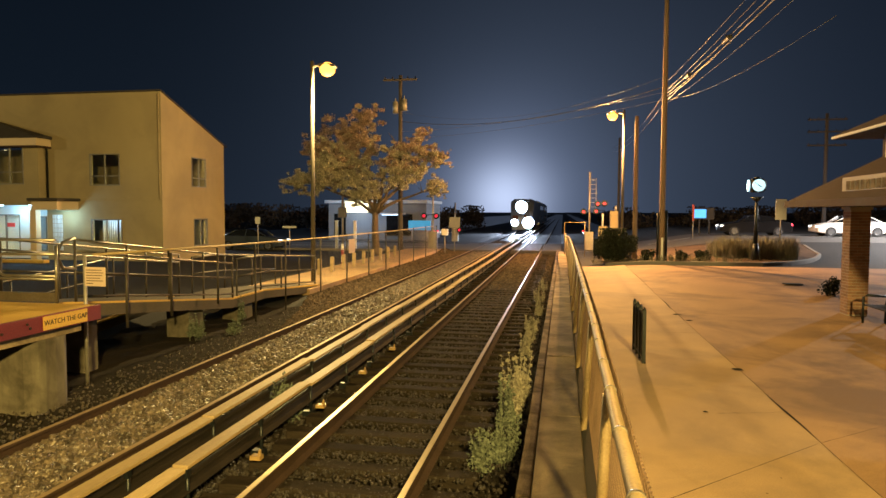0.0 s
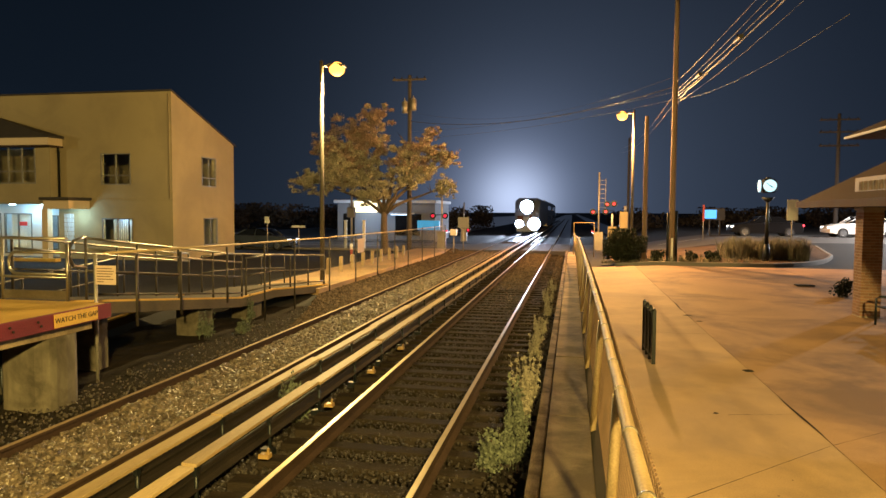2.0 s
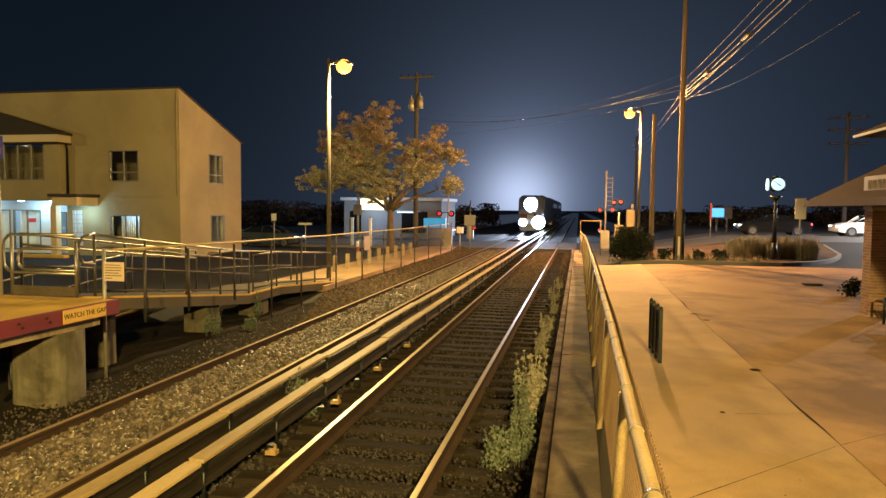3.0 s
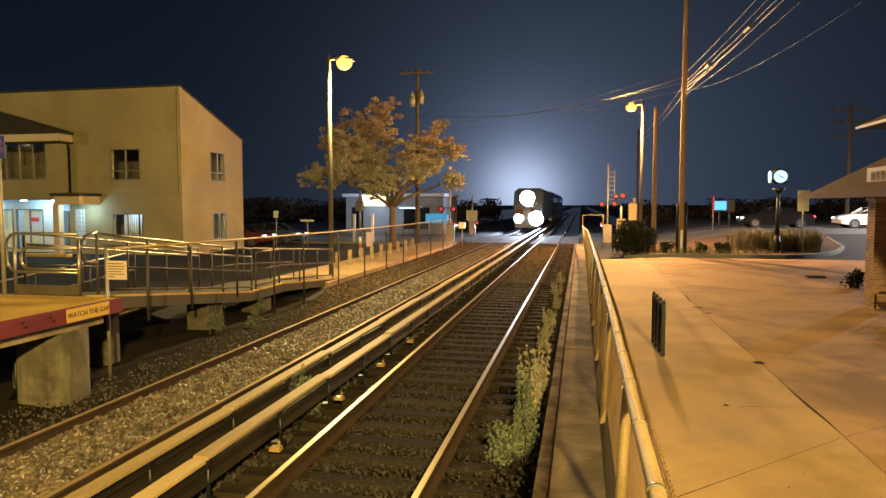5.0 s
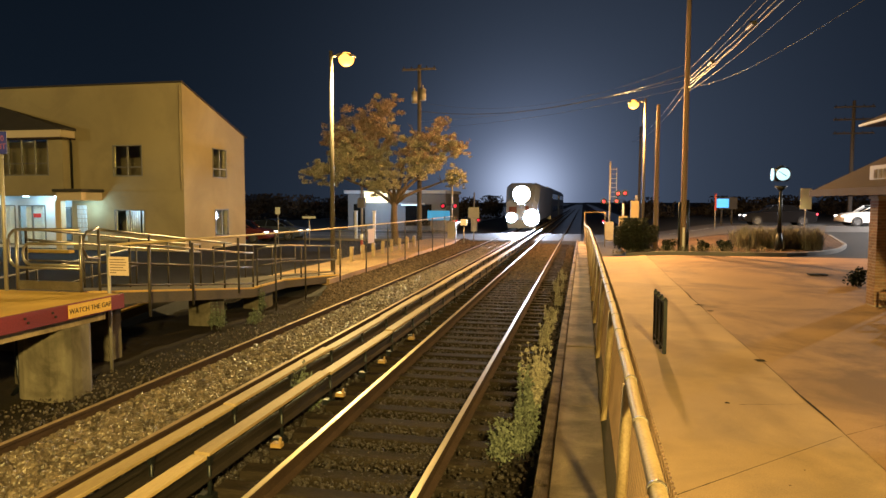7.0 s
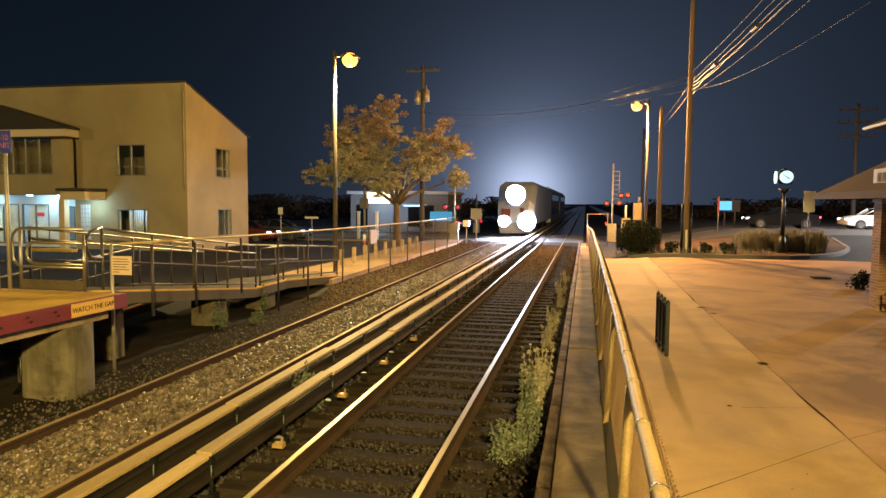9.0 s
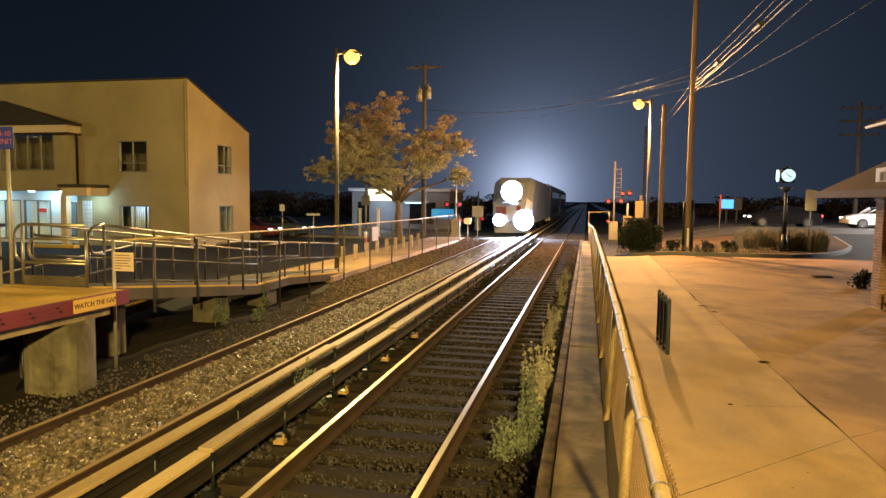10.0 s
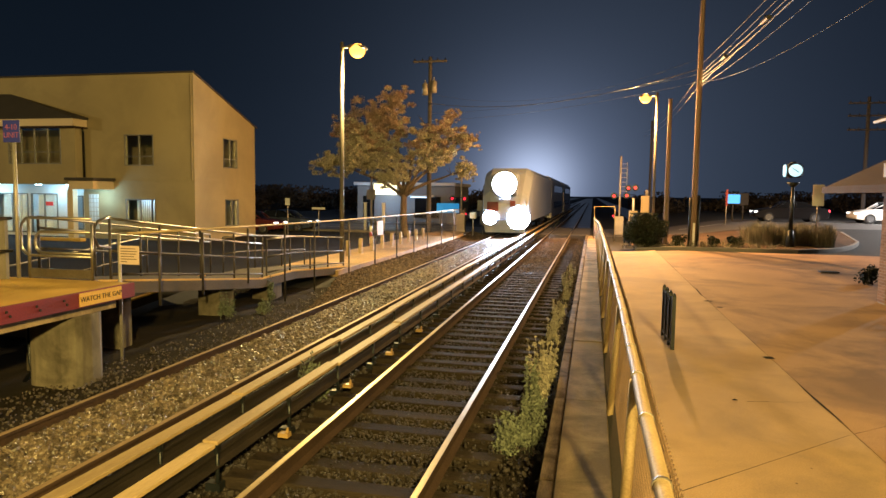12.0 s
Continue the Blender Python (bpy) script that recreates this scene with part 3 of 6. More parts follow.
    v = iv[None] * nrng.uniform(0.7, 1.25, (count, 12, 1))
    v = v * (nrng.uniform(0.7, 1.2, (count, 1, 3)) * s[:, None, None])
    a = nrng.uniform(0, 6.28, count)
    c, sn = np.cos(a)[:, None], np.sin(a)[:, None]
    vx, vy = v[..., 0] * c - v[..., 1] * sn, v[..., 0] * sn + v[..., 1] * c
    v = np.stack([vx + x[:, None], vy + y[:, None], v[..., 2] + z[:, None]], -1).reshape(-1, 3)
    f = (fi[None] + 12 * np.arange(count)[:, None, None]).reshape(-1, 3)
    ob = new(name, raw(name, v.tolist(), f.tolist(), material))
    return tagged(ob, label, "gravel", kind="stuff")


def build_ballast():
    def far_z(x, y):
        between = np.abs(x - FAR) < 0.66
        return np.where(between, -0.125, -0.20 - 0.22 * np.clip((np.abs(x - FAR) - 0.8) / 1.0, 0, 1))
    def far_x(n, y):
        x = FAR + nrng.uniform(-1.25, 1.15, n)
        near_rail = np.abs(np.abs(x - FAR) - FAR_GAUGE / 2) < 0.06
        return np.where(near_rail, FAR + nrng.uniform(-0.6, 0.6, n), x)
    stones("ballast", 38000, far_x, far_z, 0.037, M["ballast"], "tan grey crushed stone ballast between the rails", 4.0, 60)
    # dark bed colour stands in for the shade between the loose stones
    bm = B()
    box(bm, FAR - 0.64, FAR + 0.64, -6, 43, -0.3, -0.14)
    whole("ballast_bed", bm, M["oily"], "packed bed under the loose ballast, dark for the shaded gaps between stones", "ballast bed", kind="structure")
    def shoulder(n, y):
        return nrng.uniform(-4.4, -2.9, n)
    stones("dark_ballast", 7000, shoulder, lambda x, y: np.full(x.shape, -0.27), 0.03, M["oily"], "oily dark gravel beside the power rails", 4.0, 44)
    def near_x(n, y):
        return NEAR + nrng.uniform(-0.64, 0.64, n) + (nrng.random(n) < 0.3) * nrng.uniform(0.9, 1.1, n)
    stones("fouled_ballast", 15000, near_x, lambda x, y: np.full(x.shape, -0.19), 0.019, M["oily"], "dark fouled ballast between old timber sleepers", 4.0, 44)
    def pale_x(n, y):
        return NEAR + nrng.uniform(-0.66, 1.66, n)
    stones("dusty_ballast", 13000, pale_x, lambda x, y: -0.175 - 0.07 * (x > NEAR + 0.8) - 0.05 * np.clip((29 - y) / 8, 0, 1), 0.026, M["verge"], "paler brown gravel round the sleepers near the crossing", 19.0, 44.4)
    def edge_x(n, y):
        return -6.2 - 1.4 * nrng.random(n) ** 2.2
    stones("scattered_stone", 3600, edge_x, lambda x, y: np.full(x.shape, -0.255), 0.02, M["cinder"], "dark scattered stones on earth by the platform piers", 5.0, 24)
    def verge_x(n, y):
        reach = np.clip((y - 13) / 7, 0.06, 1)
        return -6.15 - 1.69 * reach * nrng.random(n)
    stones("verge_gravel", 15000, verge_x, lambda x, y: np.interp(x, (-7.9, -7.7, -7.3, -6.0), (-0.10, -0.11, -0.27, -0.25)) + np.clip((y - 41) * 0.07, 0, 0.16), 0.03, M["verge"], "brown gravel verge between the footpath and the track", 15.0, 44.4)


def build_power_rail(x0, x1, side, name, joint):
    """A power rail under a timber cover board held on steel brackets."""
    rail3 = thing(name, "power rail under a pale weathered timber cover board", "power rail", (0, 0, 0), group="power rails", kind="structure")
    mid_x = (x0 + x1) / 2
    bm = B()
    prism(bm, [(mid_x + u * 1.1, v * 0.8 + 0.10) for u, v in RAIL], -6, 200)
    part("contact_rail", bm, M["grating"], rail3, "dark rusty steel contact rail")
    bm = B()
    box(bm, 0, x1 - x0, 0.014, 3.036, 0.0, 0.038, 0.004)
    me = mesh_of(bm, "cover_board", M["board"])
    y = joint - 9.15
    while y < 120:
        piece("cover_board", me, rail3, (x0 + rng.uniform(-0.014, 0.014), y, 0.183 + rng.uniform(-0.008, 0.006)), (rng.uniform(-0.003, 0.003), rng.uniform(-0.02, 0.02), rng.uniform(-0.003, 0.003)))
        y += 3.05
    bm = B()
    post = x0 if side < 0 else x1
    tube(bm, [(0, 0, -0.28), (0, 0, 0.16)], 0.022, seg=6)
    box(bm, -0.02, 0.02, -0.03, 0.03, 0.10, 0.184)
    box(bm, -0.10, 0.05, -0.05, 0.05, -0.26, -0.18)
    br = mesh_of(bm, "bracket", M["black"])
    y = joint - 9.15
    while y < 70:
        piece("bracket", br, rail3, (x1 - 0.035, y + 0.05, 0))
        y += 1.525
    return rail3


def build_insulator():
    ob = thing("insulator", "yellow insulator with a steel clip on the sleeper end", "insulator", group="insulators")
    bm = B()
    prism(bm, [(-0.06, 0), (0.06, 0), (0.055, 0.045), (-0.055, 0.045)], -0.045, 0.045)
    part("base_block", bm, M["insulator"], ob)
    bm = B()
    prism(bm, [(0.015, 0.045), (0.05, 0.045), (0.045, 0.10), (0.032, 0.105)], -0.012, 0.015)
    part("clip", bm, M["insulator"], ob, "bent yellow steel clip")
    return ob


def build_crossing():
    cross = thing("level_crossing", "worn concrete crossing panels between the rails", "level crossing", kind="structure")
    for a, b in ((-7.5, FAR - FAR_GAUGE / 2 - 0.06), (FAR - FAR_GAUGE / 2 + 0.08, FAR + FAR_GAUGE / 2 - 0.08), (FAR + FAR_GAUGE / 2 + 0.06, NEAR - GAUGE / 2 - 0.06), (NEAR - GAUGE / 2 + 0.08, NEAR + GAUGE / 2 - 0.08), (NEAR + GAUGE / 2 + 0.06, -0.1)):
        for k in range(4):
            y = ROAD0 + k * (ROAD1 - ROAD0) / 4
            bm = B()
            box(bm, a, b, y + 0.01, y + (ROAD1 - ROAD0) / 4 - 0.01, -0.1, -0.008, 0.008)
            part("panel", bm, M["road"], cross)


# ---- pavement, strip, kerbs ----
def build_plaza():
    plaza = thing("pavement", "worn concrete slabs of the station forecourt", "pavement", kind="structure")
    cols = ((0.42, 2.855, [-8, -2, 3.4, 32.0]), (2.86, 8.8, [-8, 3.4, 31.6]), (8.82, 16, [-8, 3.4, 21.6, 31.6]), (16.02, 26, [14.0, 21.4, 31.6]))
    for x0, x1, ys in cols:
        for a, b in zip(ys, ys[1:]):
            bm = B()
            xs, yy = np.linspace(x0 + 0.001, x1 - 0.001, 7), np.linspace(a + 0.001, b - 0.001, 61)
            top = [[bm.verts.new((x, y, ground_z(x, y) + 0.07 + 0.004 * noise.noise((x, y, 2)))) for y in yy] for x in xs]
            for i in range(6):
                for j in range(60):
                    bm.faces.new((top[i][j], top[i + 1][j], top[i + 1][j + 1], top[i][j + 1]))
            rim = [e for e in bm.edges if e.is_boundary]
            ext = bmesh.ops.extrude_edge_only(bm, edges=rim)
            for v in ext["geom"]:
                if isinstance(v, bmesh.types.BMVert):
                    v.co.z -= 0.16
            part("slab", bm, M["paving"] if x0 < 2 else M["yard"], plaza)
    # a dark settled seam and a drain
    bm = B()
    pts = [(2.85 + 0.035 * noise.noise((0, y * 0.9, 0)), y) for y in np.arange(4, 32, 0.4)]
    for (xa, ya), (xb, yb) in zip(pts, pts[1:]):
        wa, wb = (0.001 + 0.026 * max(0, noise.noise((ya * 0.5, 5, 0)))), (0.001 + 0.026 * max(0, noise.noise((yb * 0.5, 5, 0))))
        za, zb = ground_z(xa, ya) + 0.0765, ground_z(xb, yb) + 0.0765
        bm.faces.new([bm.verts.new(c) for c in ((xa - wa, ya, za), (xa + wa, ya, za), (xb + wb, yb, zb), (xb - wb, yb, zb))])
    part("seam", bm, M["dirt"], plaza, "dirt-filled uneven joint")
    # cracks that wander across the path, and small pits
    for k, (xa, ya, xb, yb, w) in enumerate(((0.80, 5.90, 2.80, 7.85, 0.016), (1.95, 8.82, 2.84, 9.03, 0.010), (2.86, 7.9, 4.1, 8.9, 0.008), (3.0, 6.1, 3.5, 4.6, 0.006), (2.2, 20.68, 8.8, 21.62, 0.022), (0.45, 20.7, 2.2, 20.68, 0.016), (2.84, 14.72, 1.5, 14.62, 0.014))):
        bm = B()
        n, row = 26, []
        for j in range(n):
            t = j / (n - 1)
            off = 0.05 * noise.noise((t * 5, k * 7.3, 0)) + 0.014 * noise.noise((t * 21, k * 3.1, 4))
            x, y = xa + (xb - xa) * t + off, ya + (yb - ya) * t + off
            ww = w * (0.35 + 0.9 * abs(noise.noise((t * 9, k, 8)))) * (1 - 0.6 * t)
            z = ground_z(x, y) + (0.0765 if y < 12 else 0.084)
            row.append((bm.verts.new((x, y - ww, z)), bm.verts.new((x, y + ww, z))))
        for p, q in zip(row, row[1:]):
            bm.faces.new((p[0], q[0], q[1], p[1]))
        part("crack", bm, M["dirt"], plaza, "dirt-filled wandering crack")
    for x, y, rad in ((1.83, 8.87, 0.045), (1.86, 6.35, 0.014), (2.1, 6.75, 0.012), (2.83, 11.4, 0.11), (2.83, 17.3, 0.13), (2.95, 16.4, 0.10)):
        bm = B()
        z = ground_z(x, y) + 0.078
        ring = [(rad * (0.75 + 0.5 * noise.noise((a, x * 5, y)))) for a in range(11)]
        bm.faces.new([bm.verts.new((x + q * math.cos(a * 0.571), y + q * math.sin(a * 0.571), z)) for a, q in enumerate(ring)])
        part("pit", bm, M["dirt"], plaza, "small dirt-filled pit")
    bm = B()
    box(bm, 7.45, 8.0, 24.2, 24.55, 0.12, 0.158)
    part("drain_cover", bm, M["grating"], plaza, "dark iron drain cover")


def build_strip():
    """The old low platform between the fence and the track."""
    strip = thing("low_platform", "narrow cracked concrete strip with a timber edge", "platform", kind="structure")
    ys = [-4, -1.0, 2.1, 5.2, 8.05, 11.4, 15.1, 18.5, 22, 26, 30, 34, 38, 42.5]
    for a, b in zip(ys, ys[1:]):
        bm = B()
        box(bm, -0.235, 0.24, a + 0.008, b - 0.008, -0.28, 0.1 + rng.uniform(-0.008, 0.008), 0.01)
        part("slab", bm, M["concrete"], strip)
    y = -4.0
    while y < 42:
        bm = B()
        box(bm, -0.37, -0.25, y + 0.01, y + 2.4, -0.3, 0.105 + rng.uniform(-0.01, 0.006), 0.012)
        part("edge_beam", bm, M["timber"], strip, "split grey timber edge beam")
        y += 2.42


def ribbon_wall(bm, pts, w, z0, z1):
    """A low wall of width w along points (x, y)."""
    p = [Vector((x, y, 0)) for x, y in pts]
    rows = []
    for i, q in enumerate(p):
        d = (p[min(i + 1, len(p) - 1)] - p[max(i - 1, 0)]).normalized()
        s = Vector((-d.y, d.x, 0)) * w / 2
        g = ground_z(q.x, q.y)
        rows.append([bm.verts.new((q.x + s.x * k, q.y + s.y * k, g + h)) for k, h in ((-1, z0), (-1, z1 - 0.02), (-0.75, z1), (0.75, z1), (1, z1 - 0.02), (1, z0))])
    for a, b in zip(rows, rows[1:]):
        for k in range(5):
            bm.faces.new((a[k], a[k + 1], b[k + 1], b[k]))
    bm.faces.new(rows[0]), bm.faces.new(rows[-1][::-1])


def kerb_line():
    pts = [(2.0 + 0.5 * k, 32.3 + 0.02 * k) for k in range(15)]
    pts += [(9.0 + 0.5 * k, 32.7 + 0.16 * k + 0.055 * k * k) for k in range(1, 10)]
    pts += [(13.6 + 0.3 * math.sin(a), 39.6 + 2.4 * a) for a in (0.2, 0.6, 1.0)]
    return pts


def build_planter():
    bm = B()
    ribbon_wall(bm, kerb_line(), 0.16, -0.1, 0.2)
    whole("kerb", bm, M["curb"], "pale concrete kerb round the planted island", "kerb", kind="structure")
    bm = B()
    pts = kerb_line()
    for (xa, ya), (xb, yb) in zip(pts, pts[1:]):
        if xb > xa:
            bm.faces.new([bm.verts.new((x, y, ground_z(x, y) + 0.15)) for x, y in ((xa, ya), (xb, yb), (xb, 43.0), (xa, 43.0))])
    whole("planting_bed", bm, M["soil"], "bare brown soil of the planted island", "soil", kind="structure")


def leaf_cloud(name, centres, material, count, leaf, parent=None, label="", flat=0.6):
    """Many small bent leaves strewn in uneven clumps; centres: (x, y, z, radius)."""
    c = np.array(centres)
    w = c[:, 3] ** 2
    pick = nrng.choice(len(c), count, p=w / w.sum())
    d = np.clip(nrng.normal(size=(count, 3)) * 0.6, -1.05, 1.05)
    p = c[pick, :3] + d * c[pick, 3][:, None] * np.array([1, 1, flat])
    a, b = nrng.normal(size=(count, 3)), nrng.normal(size=(count, 3))
    a /= np.linalg.norm(a, axis=1)[:, None]
    b = np.cross(a, b)
    b /= np.linalg.norm(b, axis=1)[:, None]
    n = np.cross(a, b)
    s = (leaf * nrng.uniform(0.6, 1.3, count))[:, None]
    v = np.stack([p - a * s, p + b * s * 0.55 + n * s * 0.15, p + a * s, p - b * s * 0.55 + n * s * 0.15], 1).reshape(-1, 3)
    q = 4 * np.arange(count)[:, None]
    f = np.concatenate([q + [0, 1, 2], q + [0, 2, 3]])
    ob = new(name, raw(name, v.tolist(), f.tolist(), material))
    if parent:
        ob.parent = parent
    if label:
        tagged(ob, label)
    return ob


def bush(name, place, w, d, h, material, label, count, leaf, seed, group=""):
    r = random.Random(seed)
    ob = thing(name, label, "bush", place, group=group)
    bm = B()
    for k in range(7):
        a = r.uniform(0, 6.28)
        tube(bm, [(0.1 * math.cos(a), 0.1 * math.sin(a), -0.05), (0.2 * w * math.cos(a), 0.2 * d * math.sin(a), h * 0.5), (0.38 * w * math.cos(a), 0.38 * d * math.sin(a), h * 0.85)], 0.02, 0.006, 5)
    tagged(part("stem_tangle", bm, M["bark"], ob), kind="stuff")
    cs = []
    for k in range(16):
        a, q = r.uniform(0, 6.28), r.uniform(0.0, 0.36)
        rad = r.uniform(0.16, 0.30) * h
        cs.append((w * q * math.cos(a), d * q * math.sin(a), r.uniform(0.22, 0.78) * h, rad))
    leaf_cloud("foliage", cs, material, count, leaf, ob, "", 0.9)
    return ob


def tuft(bm, r, x, y, z, h, n, spread):
    for _ in range(n):
        a, lean = r.uniform(0, 6.28), r.uniform(0.05, spread)
        bx, by = x + r.uniform(-0.12, 0.12), y + r.uniform(-0.12, 0.12)
        hh = h * r.uniform(0.6, 1.1)
        w = 0.006 + 0.005 * hh
        s = (-math.sin(a) * w, math.cos(a) * w)
        mid_p = (bx + math.cos(a) * lean * 0.35, by + math.sin(a) * lean * 0.35, z + hh * 0.65)
        tip = (bx + math.cos(a) * lean, by + math.sin(a) * lean, z + hh)
        v = [bm.verts.new(c) for c in ((bx - s[0], by - s[1], z), (bx + s[0], by + s[1], z), (mid_p[0] + s[0], mid_p[1] + s[1], mid_p[2]), (mid_p[0] - s[0], mid_p[1] - s[1], mid_p[2]), tip)]
        bm.faces.new(v[:4])
        bm.faces.new((v[3], v[2], v[4]))


def grass_bed(name, spots, label, seed):
    r = random.Random(seed)
    bm = B()
    for x, y, h, n in spots:
        tuft(bm, r, x, y, ground_z(x, y) + 0.1, h, n, 0.45)
    return whole(name, bm, M["grass"], label, "ornamental grass", kind="stuff")


# ---- fences ----
def chain_mesh(name, x, y0, y1, z0, z1, cell, parent, wire=0.0022, knuckle=True, bend=None, tone="wire"):
    """Woven diamonds: each strand a zigzag of three-sided wire."""
    rows = max(2, int((z1 - z0) / cell))
    ys = np.arange(y0, y1, cell)
    v, f = [], []
    for k, yy in enumerate(ys):
        for j in range(rows):
            a = (x, yy + (cell * 0.5 if (j % 2) else 0), z0 + (z1 - z0) * j / rows)
            b = (x, yy + (0 if (j % 2) else cell * 0.5), z0 + (z1 - z0) * (j + 1) / rows)
            for sgn in (0, 1):
                if sgn:
                    a2, b2 = (a[0], 2 * yy - a[1] + cell * 0.5 - cell * 0.5, a[2]), (b[0], 2 * yy - b[1], b[2])
                else:
                    a2, b2 = a, b
                i = len(v)
                for p in (a2, b2):
                    v += [(p[0] + wire, p[1], p[2]), (p[0] - wire, p[1] + wire, p[2]), (p[0] - wire, p[1] - wire, p[2])]
                f += [(i, i + 1, i + 4, i + 3), (i + 1, i + 2, i + 5, i + 4), (i + 2, i, i + 3, i + 5)]
        if knuckle:
            i = len(v)
            for lean in (-1, 1):
                i, w = len(v), 0.0055
                for dy, dz in ((0.010 * lean, -0.02), (-0.008 * lean, 0.022), (0.004 * lean, 0.05)):
                    v += [(x + w, yy + dy, z1 + dz), (x - w, yy + dy + w, z1 + dz), (x - w, yy + dy - w, z1 + dz)]
                for q in (0, 3):
                    f += [(i + q + a, i + q + (a + 1) % 3, i + q + (a + 1) % 3 + 3, i + q + a + 3) for a in range(3)]
                f += [(i + 6, i + 7, i + 8)]
    if bend:
        v = [(px + (bend(py) - x + 0.062) * (pz - z0) / (z1 - z0), py, pz) for px, py, pz in v]
    ob = new(name, raw(name, v, f, M[tone]))
    ob.parent = parent
    return ob


def build_track_fence():
    fence = thing("chain_link_fence", "waist-high galvanised chain-link fence with a dented top rail", "fence", kind="structure")
    x, z = 0.32, 1.25
    marks = ((-4, 0.35), (3, 0.348), (4.2, 0.352), (5.2, 0.362), (6.1, 0.365), (8, 0.382), (10.6, 0.384), (15.5, 0.386), (20, 0.382), (23, 0.38), (26, 0.37), (29, 0.35), (32, 0.31), (36.5, 0.16), (38.5, 0.12))

    def fx(y):
        return float(np.interp(y, [m[0] for m in marks], [m[1] for m in marks]))

    def fz(y):
        return float(np.interp(y, [18, 23, 26, 29, 32, 36.5, 38.5], [1.25, 1.23, 1.24, 1.29, 1.34, 1.31, 1.36])) + 0.008 * noise.noise((4, y * 0.7, 3))
    bm = B()
    tube(bm, [(fx(y) + 0.006 * noise.noise((0, y * 0.8, 3)), y, fz(y)) for y in np.arange(-4, 38.6, 0.4)], 0.041, seg=12)
    part("top_rail", bm, M["fencepipe"], fence, "dented galvanised top rail")
    bm = B()
    for y in np.arange(-1.6, 38, 0.93):
        tube(bm, [(fx(y), y - 0.012, fz(y)), (fx(y), y + 0.012, fz(y))], 0.047, seg=12)
    tagged(part("tie_bands", bm, M["wire"], fence), kind="stuff")
    for y in [4.83 + 3.3 * k for k in range(-2, 11)]:
        bm = B()
        tube(bm, [(x - 0.045, y, -0.25), (fx(y) - 0.02, y, fz(y))], 0.04, seg=10)
        part("post", bm, M["fencepipe"], fence)
    chain_mesh("mesh", x + 0.012, -2, 14, 0.12, z - 0.01, 0.055, fence, 0.0018, True, fx, "rustwire")
    chain_mesh("mesh", x + 0.012, 14, 38.5, 0.12, z - 0.01, 0.11, fence, 0.003, True, fx, "rustwire")
    # the gate frame at the far end
    bm = B()
    tube(bm, [(0.12, 39.2, 0.0), (0.12, 39.2, 1.95), (1.25, 39.2, 1.97), (1.25, 39.2, 0.0)], 0.028, seg=8)
    tube(bm, [(0.12, 39.2, 1.0), (0.55, 39.2, 0.72)], 0.03, seg=8)
    part("end_frame", bm, M["fencepipe"], fence, "pale bent end frame")


def build_left_fence():
    fence = thing("chain_link_fence", "tall chain-link fence along the far side of the track", "fence", kind="structure")
    x = -7.75
    bm = B()
    tube(bm, [(x, 10.0, 1.80), (x, 14, 1.74), (x, 20, 1.68), (x, 30, 1.64), (x - 0.2, 41, 1.64)], 0.022, seg=8)
    part("top_rail", bm, M["fencepipe"], fence)
    for y in (10.85, 12.25, 14.1, 16.0, 17.9, 20.7, 23.4, 26.2, 28.9, 31.4, 34.5, 37.7, 41.0):
        bm = B()
        tube(bm, [(x, y, -0.3 if y > 15.5 else 0.42), (x, y, 1.70)], 0.026, seg=8)
        part("post", bm, M["darkrail"], fence)
    bm = B()
    box(bm, x + 0.03, x + 0.045, 23.54, 24.24, 1.0, 1.52)
    part("notice_plate", bm, M["paper"], fence, "small faded orange notice plate")
    chain_mesh("mesh", x + 0.02, 20, 41, 0.15, 1.62, 0.07, fence, 0.0012, False)


def build_barrier():
    ob = thing("iron_barrier", "short black iron barrier with capped posts on the paving", "barrier", (1.36, 12.2, 0.0), rz=2.0)
    for k in range(4):
        y = -0.58 + k * 1.16 / 3
        bm = B()
        box(bm, -0.03, 0.03, y - 0.03, y + 0.03, -0.02, 0.90, 0.004)
        tube(bm, [(0, y, 0.90), (0, y, 0.925), (0, y, 0.95)], 0.036, 0.012, seg=8)
        part("post", bm, M["black"], ob, "square iron post with a knob")
    for k in range(3):
        for j in range(1, 5):
            y = -0.58 + (k + j / 5) * 1.16 / 3
            bm = B()
            box(bm, -0.009, 0.009, y - 0.02, y + 0.02, 0.08, 0.84)
            part("slat", bm, M["black"], ob)
    for z in (0.08, 0.82):
        bm = B()
        box(bm, -0.016, 0.016, -0.58, 0.58, z, z + 0.035)
        part("crossbar", bm, M["black"], ob)


# ---- lamps, poles, wires ----
def street_lamp(place, top, reach, label, power, color=SODIUM, cutoff=False, soft=0.22):
    x, y, z = place
    ob = thing("street_lamp", label, "street lamp", place, group="platform lamps")
    bm = B()
    tube(bm, [(0, 0, -0.1), (0, 0, top - z)], 0.085, 0.06, seg=12)
    part("pole", bm, M["lamppost"], ob, "straight grey metal pole")
    bm = B()
    box(bm, -0.16, 0.16, -0.16, 0.16, -0.1, 0.06, 0.02)
    part("base_plate", bm, M["galv"], ob)
    bm = B()
    s = 1 if reach > 0 else -1
    h = top - z - 0.18
    tube(bm, [(0, 0, h), (reach * 0.6, 0, h + 0.02)], 0.035, seg=8)
    part("arm", bm, M["lamppost"], ob)
    bm = B()
    prism(bm, [(reach - 0.30, h - 0.05), (reach + 0.30, h - 0.06), (reach + 0.30, h + 0.0), (reach + 0.1, h + 0.06), (reach - 0.2, h + 0.06), (reach - 0.30, h + 0.02)], -0.17, 0.17)
